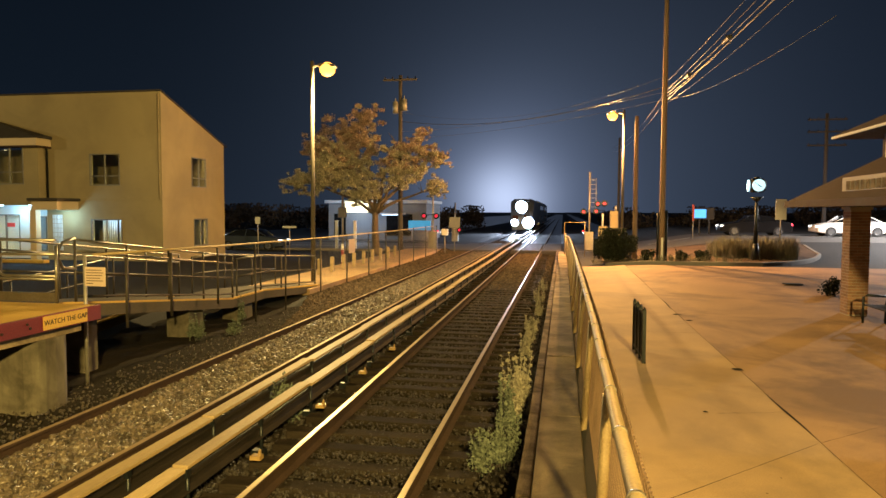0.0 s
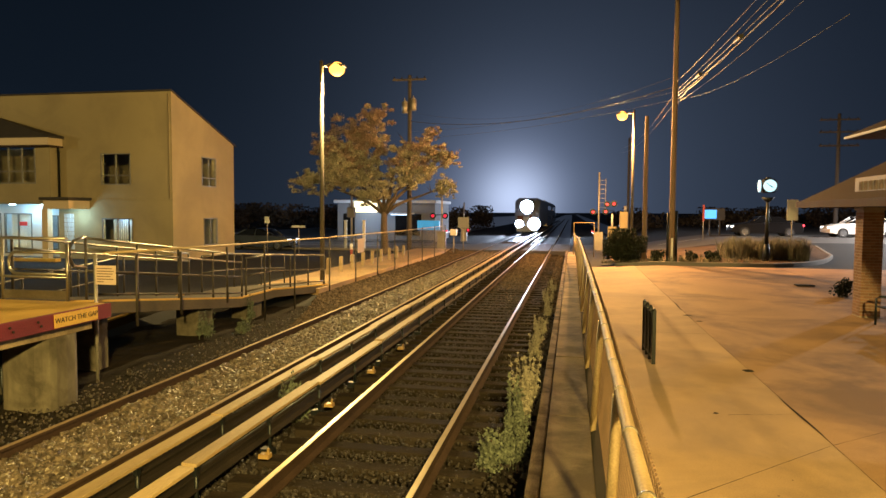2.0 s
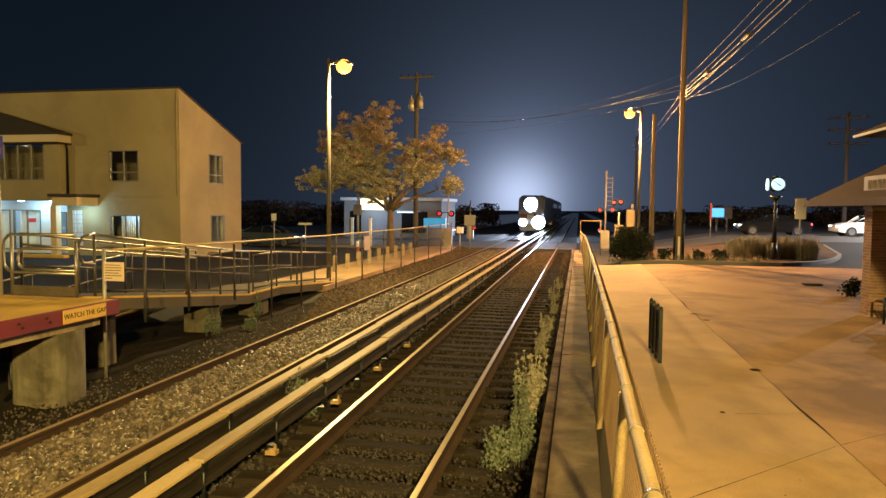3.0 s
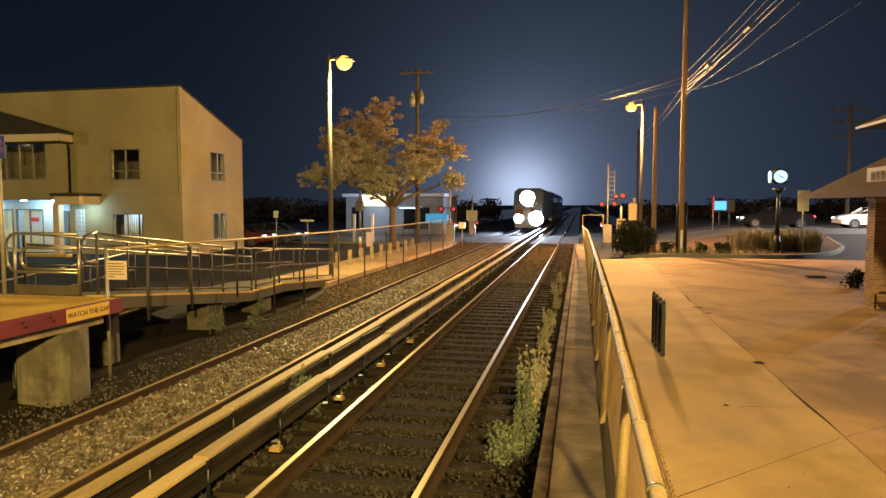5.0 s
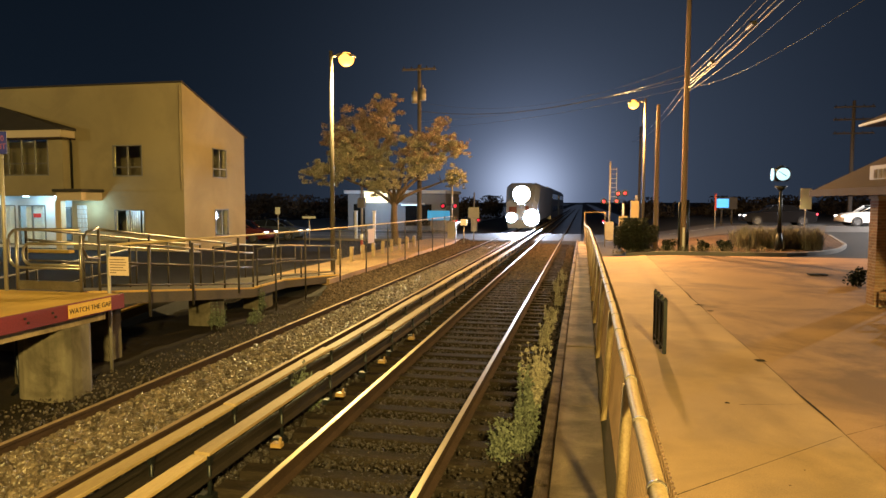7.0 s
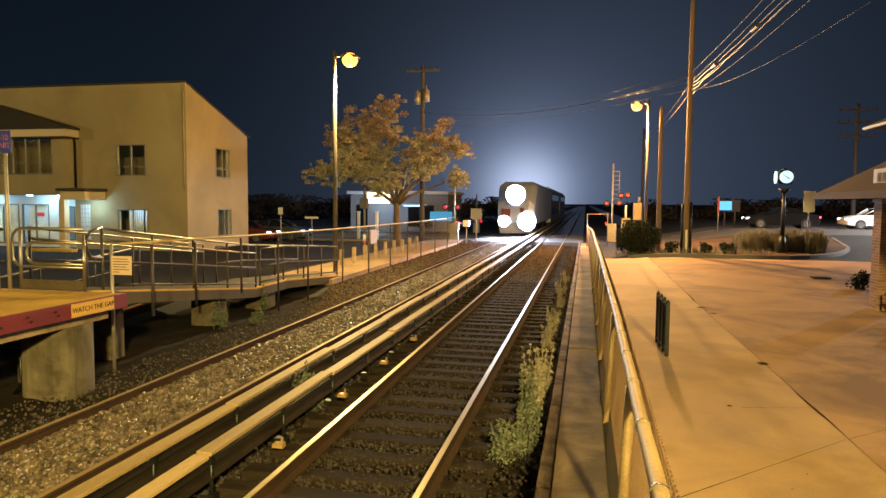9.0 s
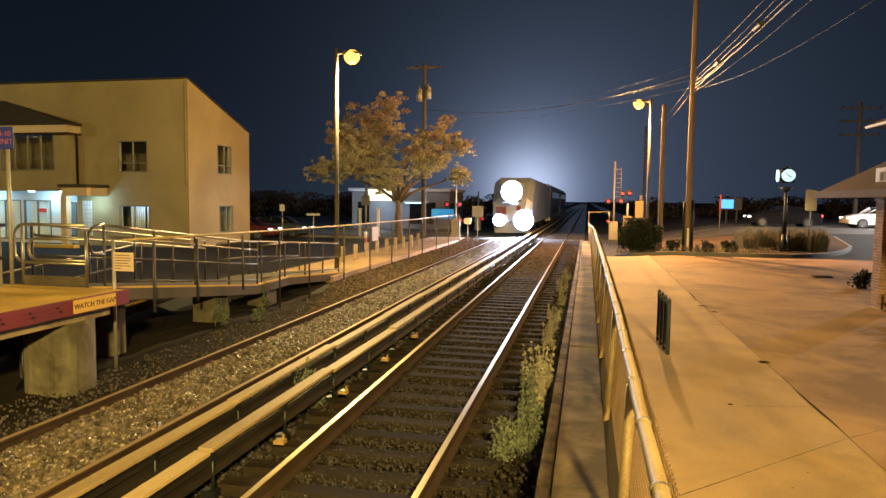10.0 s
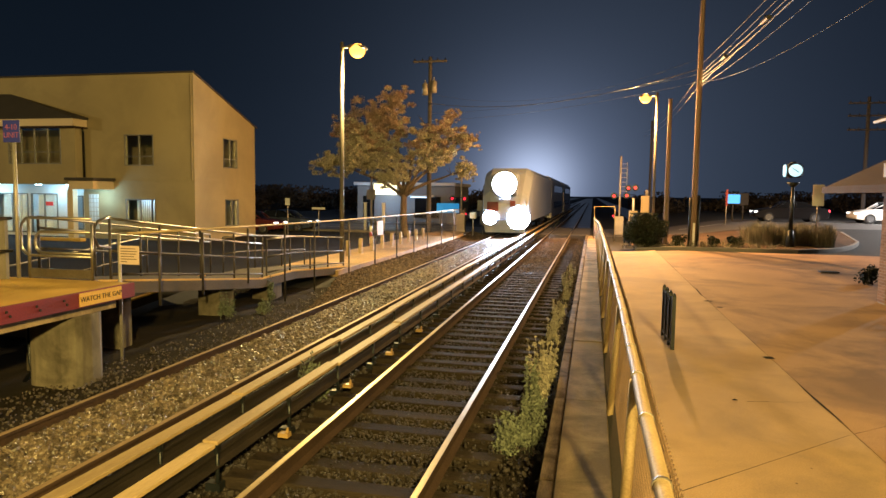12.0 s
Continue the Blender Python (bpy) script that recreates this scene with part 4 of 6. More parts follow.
    head = part("head", bm, M["lamppost"], ob, "flat lamp housing")
    bm = B()
    bmesh.ops.create_uvsphere(bm, u_segments=16, v_segments=8, radius=1)
    for v in bm.verts:
        v.co = Vector((reach + v.co.x * 0.27, v.co.y * 0.24, h - 0.12 + v.co.z * 0.24))
    part("lens", bm, M["sodium"], head, "glowing orange sodium lens")
    c = (x + reach * 1.1, y, z + h - 0.62)
    if cutoff:
        lamp("sodium_lamp", "AREA", c, power, color, 0.4, (c[0], c[1], 0))
    else:
        lamp("sodium_lamp", "POINT", c, power, color, soft)
    return ob


def utility_pole(place, height, r, label, arms=(), cans=(), guard=False, lean=(0, 0), tone="pole"):
    ob = thing("utility_pole", label, "utility pole", place)
    bm = B()
    tube(bm, [(lean[0] * k / 6, lean[1] * k / 6, -0.3 + (height + 0.3) * k / 6) for k in range(7)], r, r * 0.68, seg=12)
    part("shaft", bm, M[tone], ob, "round timber shaft")
    for z, half in arms:
        bm = B()
        box(bm, -half, half, -0.16, -0.05, z - 0.06, z + 0.06, 0.01)
        arm = part("crossarm", bm, M[tone], ob)
        for k in (-0.9, -0.45, 0.45, 0.9):
            bm = B()
            tube(bm, [(half * k, -0.1, z + 0.05), (half * k, -0.1, z + 0.12), (half * k, -0.1, z + 0.2)], 0.05, 0.03, seg=8)
            part("pin_insulator", bm, M["grating"], arm)
    for cx, z in cans:
        bm = B()
        tube(bm, [(cx, -0.1, z - 0.36), (cx, -0.1, z + 0.34)], 0.19, seg=14)
        tube(bm, [(cx, -0.1, z + 0.34), (cx, -0.1, z + 0.44)], 0.17, 0.07, seg=14)
        tube(bm, [(cx, -0.1, z + 0.44), (cx, -0.1, z + 0.62)], 0.03, seg=6)
        part("transformer", bm, M["galv"], ob, "grey transformer can")
    if guard:
        bm = B()
        tube(bm, [(-r - 0.04, -0.02, 0.0), (-r - 0.04, -0.02, 2.4)], 0.055, seg=8)
        part("cable_guard", bm, M["black"], ob, "black cable guard")
        bm = B()
        tube(bm, [(r + 0.05, -0.02, 0.0), (r + 0.05, -0.02, 2.5)], 0.06, seg=8)
        part("conduit", bm, M["black"], ob, "dark conduit")
        bm = B()
        box(bm, -0.05, 0.05, -r - 0.02, -r + 0.02, 0.1, 1.2)
        part("reflector", bm, M["white"], ob, "pale reflector strip")
    return ob


def cable(a, b, sag, r, label="black overhead utility cable", wob=0.0, tone="cable"):
    a, b = Vector(a), Vector(b)
    pts = []
    for k in range(29):
        t = k / 28
        p = a.lerp(b, t)
        p.z -= 4 * sag * t * (1 - t)
        if wob:
            p += Vector((wob * math.sin(k * 2.1), 0, wob * math.cos(k * 2.7)))
        pts.append(p)
    bm = B()
    tube(bm, pts, r, seg=6)
    return whole("overhead_cable", bm, M[tone], label, "cable", group="overhead cables")


# ---- trees ----
def tree(place, limbs, clumps, label, seed, leafcount, leaf, trunk_r=0.22, fork=2.6):
    """limbs: ends (x, y, z) from the fork; clumps: (x, y, z, radius, autumn share)."""
    r = random.Random(seed)
    ob = thing("tree", label, "tree", place)
    bm = B()
    tube(bm, [(0, 0, -0.3), (0.03, 0.02, 0.4), (-0.03, 0, fork * 0.6), (0, 0, fork)], trunk_r * 1.25, trunk_r * 0.8, seg=12)
    part("trunk", bm, M["bark"], ob, "furrowed grey-brown trunk")
    for lx, ly, lz in limbs:
        bm = B()
        pts = [Vector((0, 0, fork - 0.15))]
        for k in range(1, 6):
            t = k / 5
            pts.append(Vector((lx * t + r.uniform(-0.12, 0.12), ly * t + r.uniform(-0.12, 0.12), fork + (lz - fork) * t ** 0.8)))
        tube(bm, pts, trunk_r * 0.55, 0.03, seg=7)
        for k in range(5):
            q = pts[r.randint(2, 5)]
            tube(bm, [q, q + Vector((r.uniform(-0.7, 0.7), r.uniform(-0.7, 0.7), r.uniform(0.1, 0.8)))], 0.03, 0.008, seg=5)
        part("limb", bm, M["bark"], ob)
    cs = []
    for x, y, z, rad in clumps:
        for k in range(46):
            d = Vector([max(-1.6, min(1.6, r.gauss(0, g))) for g in (1, 1, 0.85)]) * rad * 0.66
            cs.append((x + d.x, y + d.y, z + d.z, rad * r.uniform(0.09, 0.32)))
    # high clumps get the darker leaf colour, which paints in the lamp's fall-off
    dimmed = [c for c in cs if c[2] > 5.2 + r.gauss(0.6, 0.7)]
    green = [c for c in cs if c not in set(dimmed)] + dimmed[::5]
    share = len(green) / (len(green) + len(dimmed))
    leaf_cloud("crown", green, M["leaf"], int(leafcount * share), leaf, ob, "", 0.7)
    leaf_cloud("turning_leaves", dimmed, M["autumn"], int(leafcount * (1 - share)), leaf, ob, "red-brown autumn leaves of the upper crown, darkened for weaker lamplight", 0.7)
    return ob


# ---- walls and windows ----
def wall_sheet(bm, place, u0, u1, v0, top, holes, thick):
    """A wall with openings through it. place(u, v, w) gives the point; top(u) the upper edge; holes (u0, u1, v0, v1)."""
    us = sorted({u0, u1, *[h[0] for h in holes], *[h[1] for h in holes]})
    vs = sorted({v0, *[h[2] for h in holes], *[h[3] for h in holes]})
    for a, b in zip(us, us[1:]):
        for i, c in enumerate(vs):
            last = i + 1 == len(vs)
            if any(h[0] <= a and b <= h[1] and h[2] <= c and (not last and vs[i + 1] <= h[3]) for h in holes):
                continue
            q = [(a, c), (b, c), (b, top(b) if last else vs[i + 1]), (a, top(a) if last else vs[i + 1])]
            f0 = [bm.verts.new(place(u, v, 0)) for u, v in q]
            f1 = [bm.verts.new(place(u, v, thick)) for u, v in q]
            bm.faces.new(f0)
            bm.faces.new(f1[::-1])
            for k in range(4):
                bm.faces.new((f0[k], f0[(k + 1) % 4], f1[(k + 1) % 4], f1[k]))
    bmesh.ops.remove_doubles(bm, verts=bm.verts, dist=0.0005)


def window(parent, place, hole, mull=(0.5,), transom=None, proud=0.03, material="frame", pane=True):
    u0, u1, v0, v1 = hole
    bm = B()

    def bar(a, b, c, d, w0=-proud, w1=0.09):
        q = [place(u, v, w) for u in (a, b) for v in (c, d) for w in (w0, w1)]
        xs, ys, zs = zip(*q)
        box(bm, min(xs), max(xs), min(ys), max(ys), min(zs), max(zs))
    w = 0.055
    bar(u0, u0 + w, v0, v1), bar(u1 - w, u1, v0, v1), bar(u0 + w, u1 - w, v0, v0 + w), bar(u0 + w, u1 - w, v1 - w, v1)
    win = part("window", bm, M[material], parent, "window with a pale narrow frame")
    for m in mull:
        bm = B()
        x = u0 + (u1 - u0) * m
        bar(x - 0.028, x + 0.028, v0 + w, v1 - w, -proud * 0.5, 0.07)
        part("mullion", bm, M[material], win)
    if transom:
        bm = B()
        z = v0 + (v1 - v0) * transom
        bar(u0 + w, u1 - w, z - 0.025, z + 0.025, -proud * 0.3, 0.06)
        part("transom", bm, M[material], win)
    if pane:
        bm = B()
        bar(u0 + w, u1 - w, v0 + w, v1 - w, 0.03, 0.038)
        p = part("pane", bm, M["pane"], win, "dark reflecting glass")
        p.visible_shadow = False
    return win


def build_house():
    """The two-storey stucco block with a lower wing."""
    hx, hy = -20.34, 31.5
    house = thing("apartment_building", "two-storey tan stucco building with a sloping roofline", "building", (0, 0, 0))
    front = lambda u, v, w: (u, hy + w, v)
    side = lambda u, v, w: (hx - w, u, v)
    holes = [(-34, -27.1, -0.2, 6.2), (-24.50, -22.73, 3.84, 5.50), (-24.49, -22.66, 0.80, 2.08)]
    bm = B()
    wall_sheet(bm, front, -34, hx, -0.2, lambda u: 8.67, holes, 0.25)
    part("front_wall", bm, M["stucco"], house, "tan stucco front wall")
    sholes = [(34.30, 35.82, 3.86, 5.52), (34.45, 35.93, 0.55, 2.10)]
    top = lambda y: 8.67 - (y - 31.5) * (8.67 - 6.5) / 6.43
    bm = B()
    wall_sheet(bm, side, hy + 0.25, 37.93, -0.2, top, sholes, 0.25)
    part("gable_wall", bm, M["stucco"], house, "tan stucco gable wall with a sloping top")
    bm = B()
    box(bm, -34, hx - 0.25, 37.68, 37.93, -0.2, 6.4)
    part("rear_wall", bm, M["stucco"], house)
    bm = B()
    prism(bm, [(31.42, 8.72), (38.15, 6.46), (38.15, 6.40), (31.42, 8.66)], -34.1, hx + 0.07, "x")
    part("roof", bm, M["shingle"], house, "thin dark sloping roof edge")
    bm = B()
    box(bm, -34, hx - 0.26, hy + 0.26, 37.67, 3.0, 3.12)
    part("floor_slab", bm, M["interior"], house)
    bm = B()
    box(bm, hx - 0.02, hx + 0.035, 31.47, 37.95, 3.03, 3.08)
    box(bm, -25.0, hx + 0.035, hy - 0.035, hy + 0.02, 3.03, 3.08)
    part("trim_band", bm, M["stucco"], house)
    for h in holes[1:]:
        window(house, front, h, transom=0.30 if h[2] > 3 else None)
    for h in sholes:
        window(house, side, h, transom=0.30 if h[2] > 3 else None)
    # rooms behind the glass
    bm = B()
    for k in range(15):
        x = -24.45 + k * 0.125
        if k == 7:
            continue
        tube(bm, [(x, hy + 0.95, 0.3), (x + 0.02, hy + 0.92, 1.2), (x, hy + 0.95, 2.3)], 0.066, seg=6)
    part("curtain", bm, M["curtain"], house, "pale drawn curtains")
    bm = B()
    for k in range(7):
        y = 34.5 + k * 0.09
        tube(bm, [(hx - 0.5, y, 0.3), (hx - 0.47, y, 1.2), (hx - 0.5, y, 2.2)], 0.05, seg=6)
    part("curtain", bm, M["curtain"], house, "pale drawn curtains")
    bm = B()
    box(bm, -24.2, -23.0, 33.2, 33.5, 2.75, 2.8)
    part("room_lamp", bm, M["tube"], house, "cool ceiling lamp seen behind curtains")
    # downpipe and eave light
    bm = B()
    tube(bm, [(hx - 0.1, hy - 0.06, 3.1), (hx - 0.1, hy - 0.06, 8.5)], 0.03, seg=6)
    part("downpipe", bm, M["stucco"], house)

    # ---- lower wing ----
    wing = thing("building_wing", "lower tan wing with a dark hip roof above a lit entrance", "building", (0, 0, 0))
    wy, wx = 30.9, -27.05
    wf = lambda u, v, w: (u, wy + w, v)
    wholes = [(-31.3, -27.92, 3.89, 5.86)]
    bm = B()
    wall_sheet(bm, wf, -42, wx, 2.80, lambda u: 6.1, wholes, 0.22)
    box(bm, wx - 0.2, wx, wy + 0.22, 31.49, 2.80, 6.1)
    box(bm, -42, wx - 0.2, wy + 0.22, 35, 2.82, 2.95)
    box(bm, -42, wx - 0.2, 34.8, 35, 2.95, 6.1)
    part("upper_wall", bm, M["stucco"], wing, "tan stucco upper storey")
    bm = B()
    box(bm, -42, wx + 0.30, wy - 0.45, wy - 0.40, 5.84, 6.30)
    box(bm, wx + 0.25, wx + 0.30, wy - 0.40, 31.47, 5.84, 6.30)
    box(bm, -42, wx + 0.25, wy - 0.40, 31.47, 5.86, 5.95)
    part("fascia", bm, M["fascia"], wing, "tan painted fascia board")
    bm = B()
    box(bm, -42, wx + 0.33, wy - 0.50, wy - 0.452, 5.80, 5.88)
    box(bm, wx + 0.302, wx + 0.35, wy - 0.45, 31.45, 5.80, 5.88)
    part("drip_edge", bm, M["brownroof"], wing, "thin brown drip edge")
    bm = B()
    v = [bm.verts.new(c) for c in ((-42, wy - 0.52, 6.33), (wx + 0.38, wy - 0.52, 6.33), (wx + 0.38, 31.49, 6.40), (-31.6, 31.49, 7.75), (-42, 31.49, 7.9), (-42, wy - 0.52, 6.26), (wx + 0.38, wy - 0.52, 6.26), (wx + 0.38, 31.49, 6.26))]
    for q in ((0, 1, 3, 4), (1, 2, 3), (0, 5, 6, 1), (1, 6, 7, 2)):
        bm.faces.new([v[i] for i in q])
    part("hip_roof", bm, M["shingle"], wing, "dark shingled hip roof")
    window(wing, wf, wholes[0], (0.25, 0.5, 0.75), 0.33)
    bm = B()
    tube(bm, [(wx + 0.22, 31.2, 5.84), (wx + 0.22, 31.25, 5.6), (wx + 0.1, 31.4, 5.4), (wx + 0.1, 31.4, 3.2)], 0.06, seg=8)
    part("downpipe", bm, M["black"], wing, "dark downpipe at the corner")
    bm = B()
    box(bm, -26.7, -25.2, 29.95, 31.48, 2.56, 3.0)
    canopy = part("canopy", bm, M["fascia"], wing, "small tan entrance canopy")
    bm = B()
    box(bm, -26.85, -25.05, 29.8, 31.48, 3.01, 3.16, 0.03)
    part("canopy_roof", bm, M["shingle"], canopy, "dark canopy roof edge")
    bm = B()
    box(bm, -26.85, -26.5, 30.0, 30.35, -0.2, 2.56, 0.01)
    part("column", bm, M["fascia"], wing, "square tan entrance column")
    bm = B()
    box(bm, -42, -27.1, 34.6, 34.75, -0.1, 2.82)
    part("hall_wall", bm, M["curtain"], wing, "pale wall inside the lit hall")
    # recessed entrance
    eyv = 32.4
    ef = lambda u, v, w: (u, eyv + w, v)
    eh = [(-36.5, -34.2, 0.05, 2.3), (-33.8, -31.6, 0.05, 2.3), (-31.4, -29.6, 0.05, 2.3), (-28.6, -27.9, 0.3, 2.2)]
    bm = B()
    wall_sheet(bm, ef, -42, -27.1, -0.2, lambda u: 2.82, eh, 0.15)
    box(bm, -27.09, -26.9, 31.76, 32.4, -0.2, 2.82)
    part("entrance_wall", bm, M["white"], wing, "pale wall of the recessed entrance")
    for h in eh:
        window(wing, ef, h, (0.5,) if h[1] - h[0] > 1 else ())
    bm = B()
    box(bm, -0.085, 0.085, -0.006, 0.006, 0.1, 2.24)
    slat = mesh_of(bm, "blind_slat", M["curtain"])
    for a, b in ((-36.3, -34.4), (-33.6, -31.8), (-31.2, -29.8)):
        for k in range(int((b - a) / 0.19)):
            piece("blind_slat", slat, wing, (a + 0.1 + k * 0.19, eyv + 0.32, 0), (0, 0, 0.5 + 0.25 * math.sin(k * 2.3)))
    bm = B()
    box(bm, 0, 0.185, 0, 0.06, 0, 0.22, 0.012)
    gb = mesh_of(bm, "glass_block", M["palewall"])
    for i in range(3):
        for j in range(8):
            piece("glass_block", gb, wing, (-26.75 + i * 0.2, 31.435, 0.4 + j * 0.24))
    for k, x in enumerate((-36, -33, -30.2, -28.2)):
        bm = B()
        tube(bm, [(x, 31.7, 2.76), (x, 31.7, 2.815)], 0.16, seg=14)
        part("soffit_lamp", bm, M["tube"], wing, "round cool-white soffit lamp")
    for x in (-33.5, -29.2):
        lamp("entrance_lamp", "POINT", (x, 31.6, 2.5), 65, (0.50, 0.88, 1.0), 0.15)
    lamp("canopy_lamp", "POINT", (-25.6, 30.7, 2.2), 60, (0.60, 0.92, 1.0), 0.12)
    lamp("room_light", "POINT", (-32, 33.9, 2.6), 120, (0.6, 0.85, 1.0), 0.2)
    lamp("flat_light", "POINT", (-23.5, 32.02, 2.5), 42, (0.65, 0.85, 1.0), 0.2)
    bm = B()
    box(bm, -29.95, -29.5, 31.9, 31.95, 1.62, 1.84)
    part("exit_sign", bm, M["exitred"], wing, "small red lit sign")
    bm = B()
    box(bm, -28.2, -25.4, 29.2, 29.6, -0.12, 0.06, 0.03)
    whole("kerb_stop", bm, M["yellow"], "yellow painted kerb by the building entrance", "kerb stop")


# ---- platform and ramp ----
def sign_text(text, place, rot, size, material, parent, name="lettering"):
    cu = bpy.data.curves.new(name, "FONT")
    cu.body, cu.size, cu.extrude, cu.align_x, cu.align_y = text, size, 0.002, "CENTER", "CENTER"
    tmp = new(name, cu)
    dg = bpy.context.evaluated_depsgraph_get()
    me = bpy.data.meshes.new_from_object(tmp.evaluated_get(dg))
    bpy.data.objects.remove(tmp)
    me.materials.clear()
    me.materials.append(material)
    ob = new(name, me)
    ob.parent = parent
    ob.matrix_basis = pose(*place, *rot)
    return ob


def build_platform():
    plat = thing("platform", "high concrete platform end with a maroon edge", "platform", kind="structure")
    px, ye, z = -6.96, 9.12, 1.1
    bm = B()
    box(bm, -10.5, px - 0.05, -6, ye - 0.02, z - 0.12, z, 0.01)
    part("deck", bm, M["yellow"], plat, "yellow tactile platform deck")
    bm = B()
    box(bm, px - 0.048, px, -6, ye, z - 0.22, z + 0.004, 0.006)
    box(bm, -9.0, px - 0.05, ye - 0.018, ye, z - 0.22, z - 0.004)
    part("edge_board", bm, M["red"], plat, "maroon painted edge board")
    bm = B()
    disc(bm, (px + 0.008, 0, 0), (1, 0, 0), 0.018, 0.014, 8)
    bolt = mesh_of(bm, "bolt", M["grating"])
    for k in range(16):
        piece("bolt", bolt, plat, (0, 7.72 - 0.46 * (k // 2) - 0.05 * (k % 2), z - 0.13 + 0.06 * (k % 2)))
    bm = B()
    box(bm, px + 0.002, px + 0.014, 7.95, 8.8, z - 0.20, z - 0.012)
    warn = part("warning_sign", bm, M["yellow"], plat, "yellow warning sign on the edge")
    sign_text("WATCH THE GAP", (px + 0.016, 8.375, z - 0.107), (90, 0, 90), 0.104, M["blacktext"], warn)
    bm = B()
    box(bm, -10.3, px - 0.15, -6, ye - 0.25, z - 0.36, z - 0.125)
    part("beam", bm, M["concrete"], plat, "shaded concrete deck beam")
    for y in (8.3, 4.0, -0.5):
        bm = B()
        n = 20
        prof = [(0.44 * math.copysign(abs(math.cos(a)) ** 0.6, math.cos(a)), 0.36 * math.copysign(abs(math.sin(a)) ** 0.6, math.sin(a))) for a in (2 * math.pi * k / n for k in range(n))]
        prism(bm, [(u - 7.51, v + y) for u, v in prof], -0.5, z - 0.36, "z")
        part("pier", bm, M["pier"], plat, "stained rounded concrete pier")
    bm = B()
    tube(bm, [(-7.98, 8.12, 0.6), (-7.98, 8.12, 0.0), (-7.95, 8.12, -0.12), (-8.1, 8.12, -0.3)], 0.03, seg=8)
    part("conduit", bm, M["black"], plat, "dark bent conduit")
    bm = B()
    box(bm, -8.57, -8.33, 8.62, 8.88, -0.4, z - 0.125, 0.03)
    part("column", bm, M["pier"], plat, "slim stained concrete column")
    # looped railings at the platform end
    rail = thing("platform_railing", "bent steel tube railing round the platform end", "railing")
    for n, loop in enumerate(([(-8.9, ye, z), (-8.9, ye, 2.08)], [(-7.72, ye, z), (-7.72, ye, 2.0)])):
        bm = B()
        tube(bm, loop, 0.026, seg=8)
        part("post", bm, M["handrail"], rail)

    def loop(x0, x1, z0, z1, y):
        pts, r = [], min(0.18, (z1 - z0) * 0.4)
        pts += [(x1, y, z1)]
        pts += [(x0 + r - r * math.sin(a), y, z1 - r + r * math.cos(a)) for a in (0, 0.5, 1.05, 1.57)]
        pts += [(x0 + r - r * math.cos(a), y, z0 + r - r * math.sin(a)) for a in (0, 0.5, 1.05, 1.57)]
        pts += [(x1, y, z0)]
        return pts
    for x0, z0, z1 in ((-9.05, 1.47, 2.08), (-8.78, 1.52, 1.86)):
        bm = B()
        tube(bm, loop(x0, -7.72, z0, z1, ye), 0.024, seg=8)
        part("looped_rail", bm, M["handrail"], rail)
    bm = B()
    box(bm, -8.9, -7.7, ye - 0.01, ye + 0.02, z + 0.02, z + 0.16)
    part("toe_board", bm, M["handrail"], rail)
    side = thing("side_railing", "steel side railing along the platform back", "railing")
    for y in (-5.5, -3, -0.5, 2, 4.5, 7.0, 8.85):
        bm = B()
        box(bm, -9.20, -9.06, y - 0.03, y + 0.03, z, 2.07)
        part("post", bm, M["galv"], side)
    for zz in (2.07, 1.55):
        bm = B()
        tube(bm, [(-9.06, -6, zz), (-9.06, 8.95, zz)], 0.028, seg=8)
        part("bar", bm, M["darkrail"], side)
    # unit sign on a post
    sign = thing("unit_sign", "small blue stop sign with red lettering on a galvanised post", "sign", (-9.0, 9.0, 1.1))
    bm = B()
    tube(bm, [(0, 0, 0), (0, 0, 2.28)], 0.03, seg=8)
    part("post", bm, M["galv"], sign)
    bm = B()
    box(bm, -0.16, 0.16, -0.045, -0.034, 2.17, 2.52, 0.004)
    board = part("sign_board", bm, M["blue"], sign)
    sign_text("4-10\nUNIT", (0, -0.049, 2.345), (90, 0, 0), 0.125, M["lettering"], board)
    # notice on its own post at the ramp
    ob = thing("notice_post", "steel post with a faded orange notice board", "notice", (-7.62, 9.62, -0.3))
    bm = B()
    tube(bm, [(0, 0, -0.1), (0, 0, 2.12)], 0.028, seg=8)
    part("post", bm, M["galv"], ob)
    bm = B()
    box(bm, 0.03, 0.40, -0.045, -0.03, 1.62, 1.93, 0.004)
    nb = part("notice_board", bm, M["paper"], ob)
    for k, (wd) in enumerate((0.28, 0.31, 0.29, 0.25, 0.30, 0.12)):
        bm = B()
        box(bm, 0.06, 0.06 + wd, -0.049, -0.0455, 1.875 - k * 0.043, 1.889 - k * 0.043)
        part("text_bar", bm, M["timber"], nb)


def ramp_z(y):
    return 1.04 - 0.115 * (min(y, 15.2) - 9.6) if y > 9.6 else 1.04


def build_ramp():
    ramp_ob = thing("access_ramp", "weathered concrete access ramp with steel railings and yellow edge line", "ramp", kind="structure")
    xo, xi = -7.98, -9.5
    ys = [9.35, 9.6, 11.5, 13.4, 15.2, 17.0]
    bm = B()
    rows = [[bm.verts.new((x, y, ramp_z(y) + dz)) for x, dz in ((xo, 0), (xi, 0), (xi, -0.24), (xo, -0.24))] for y in ys]
    for a, b in zip(rows, rows[1:]):
        for k in range(4):
            bm.faces.new((a[k], a[(k + 1) % 4], b[(k + 1) % 4], b[k]))
    bm.faces.new(rows[0]), bm.faces.new(rows[-1][::-1])
    part("deck", bm, M["rampc"], ramp_ob, "grey concrete ramp deck")
    bm = B()
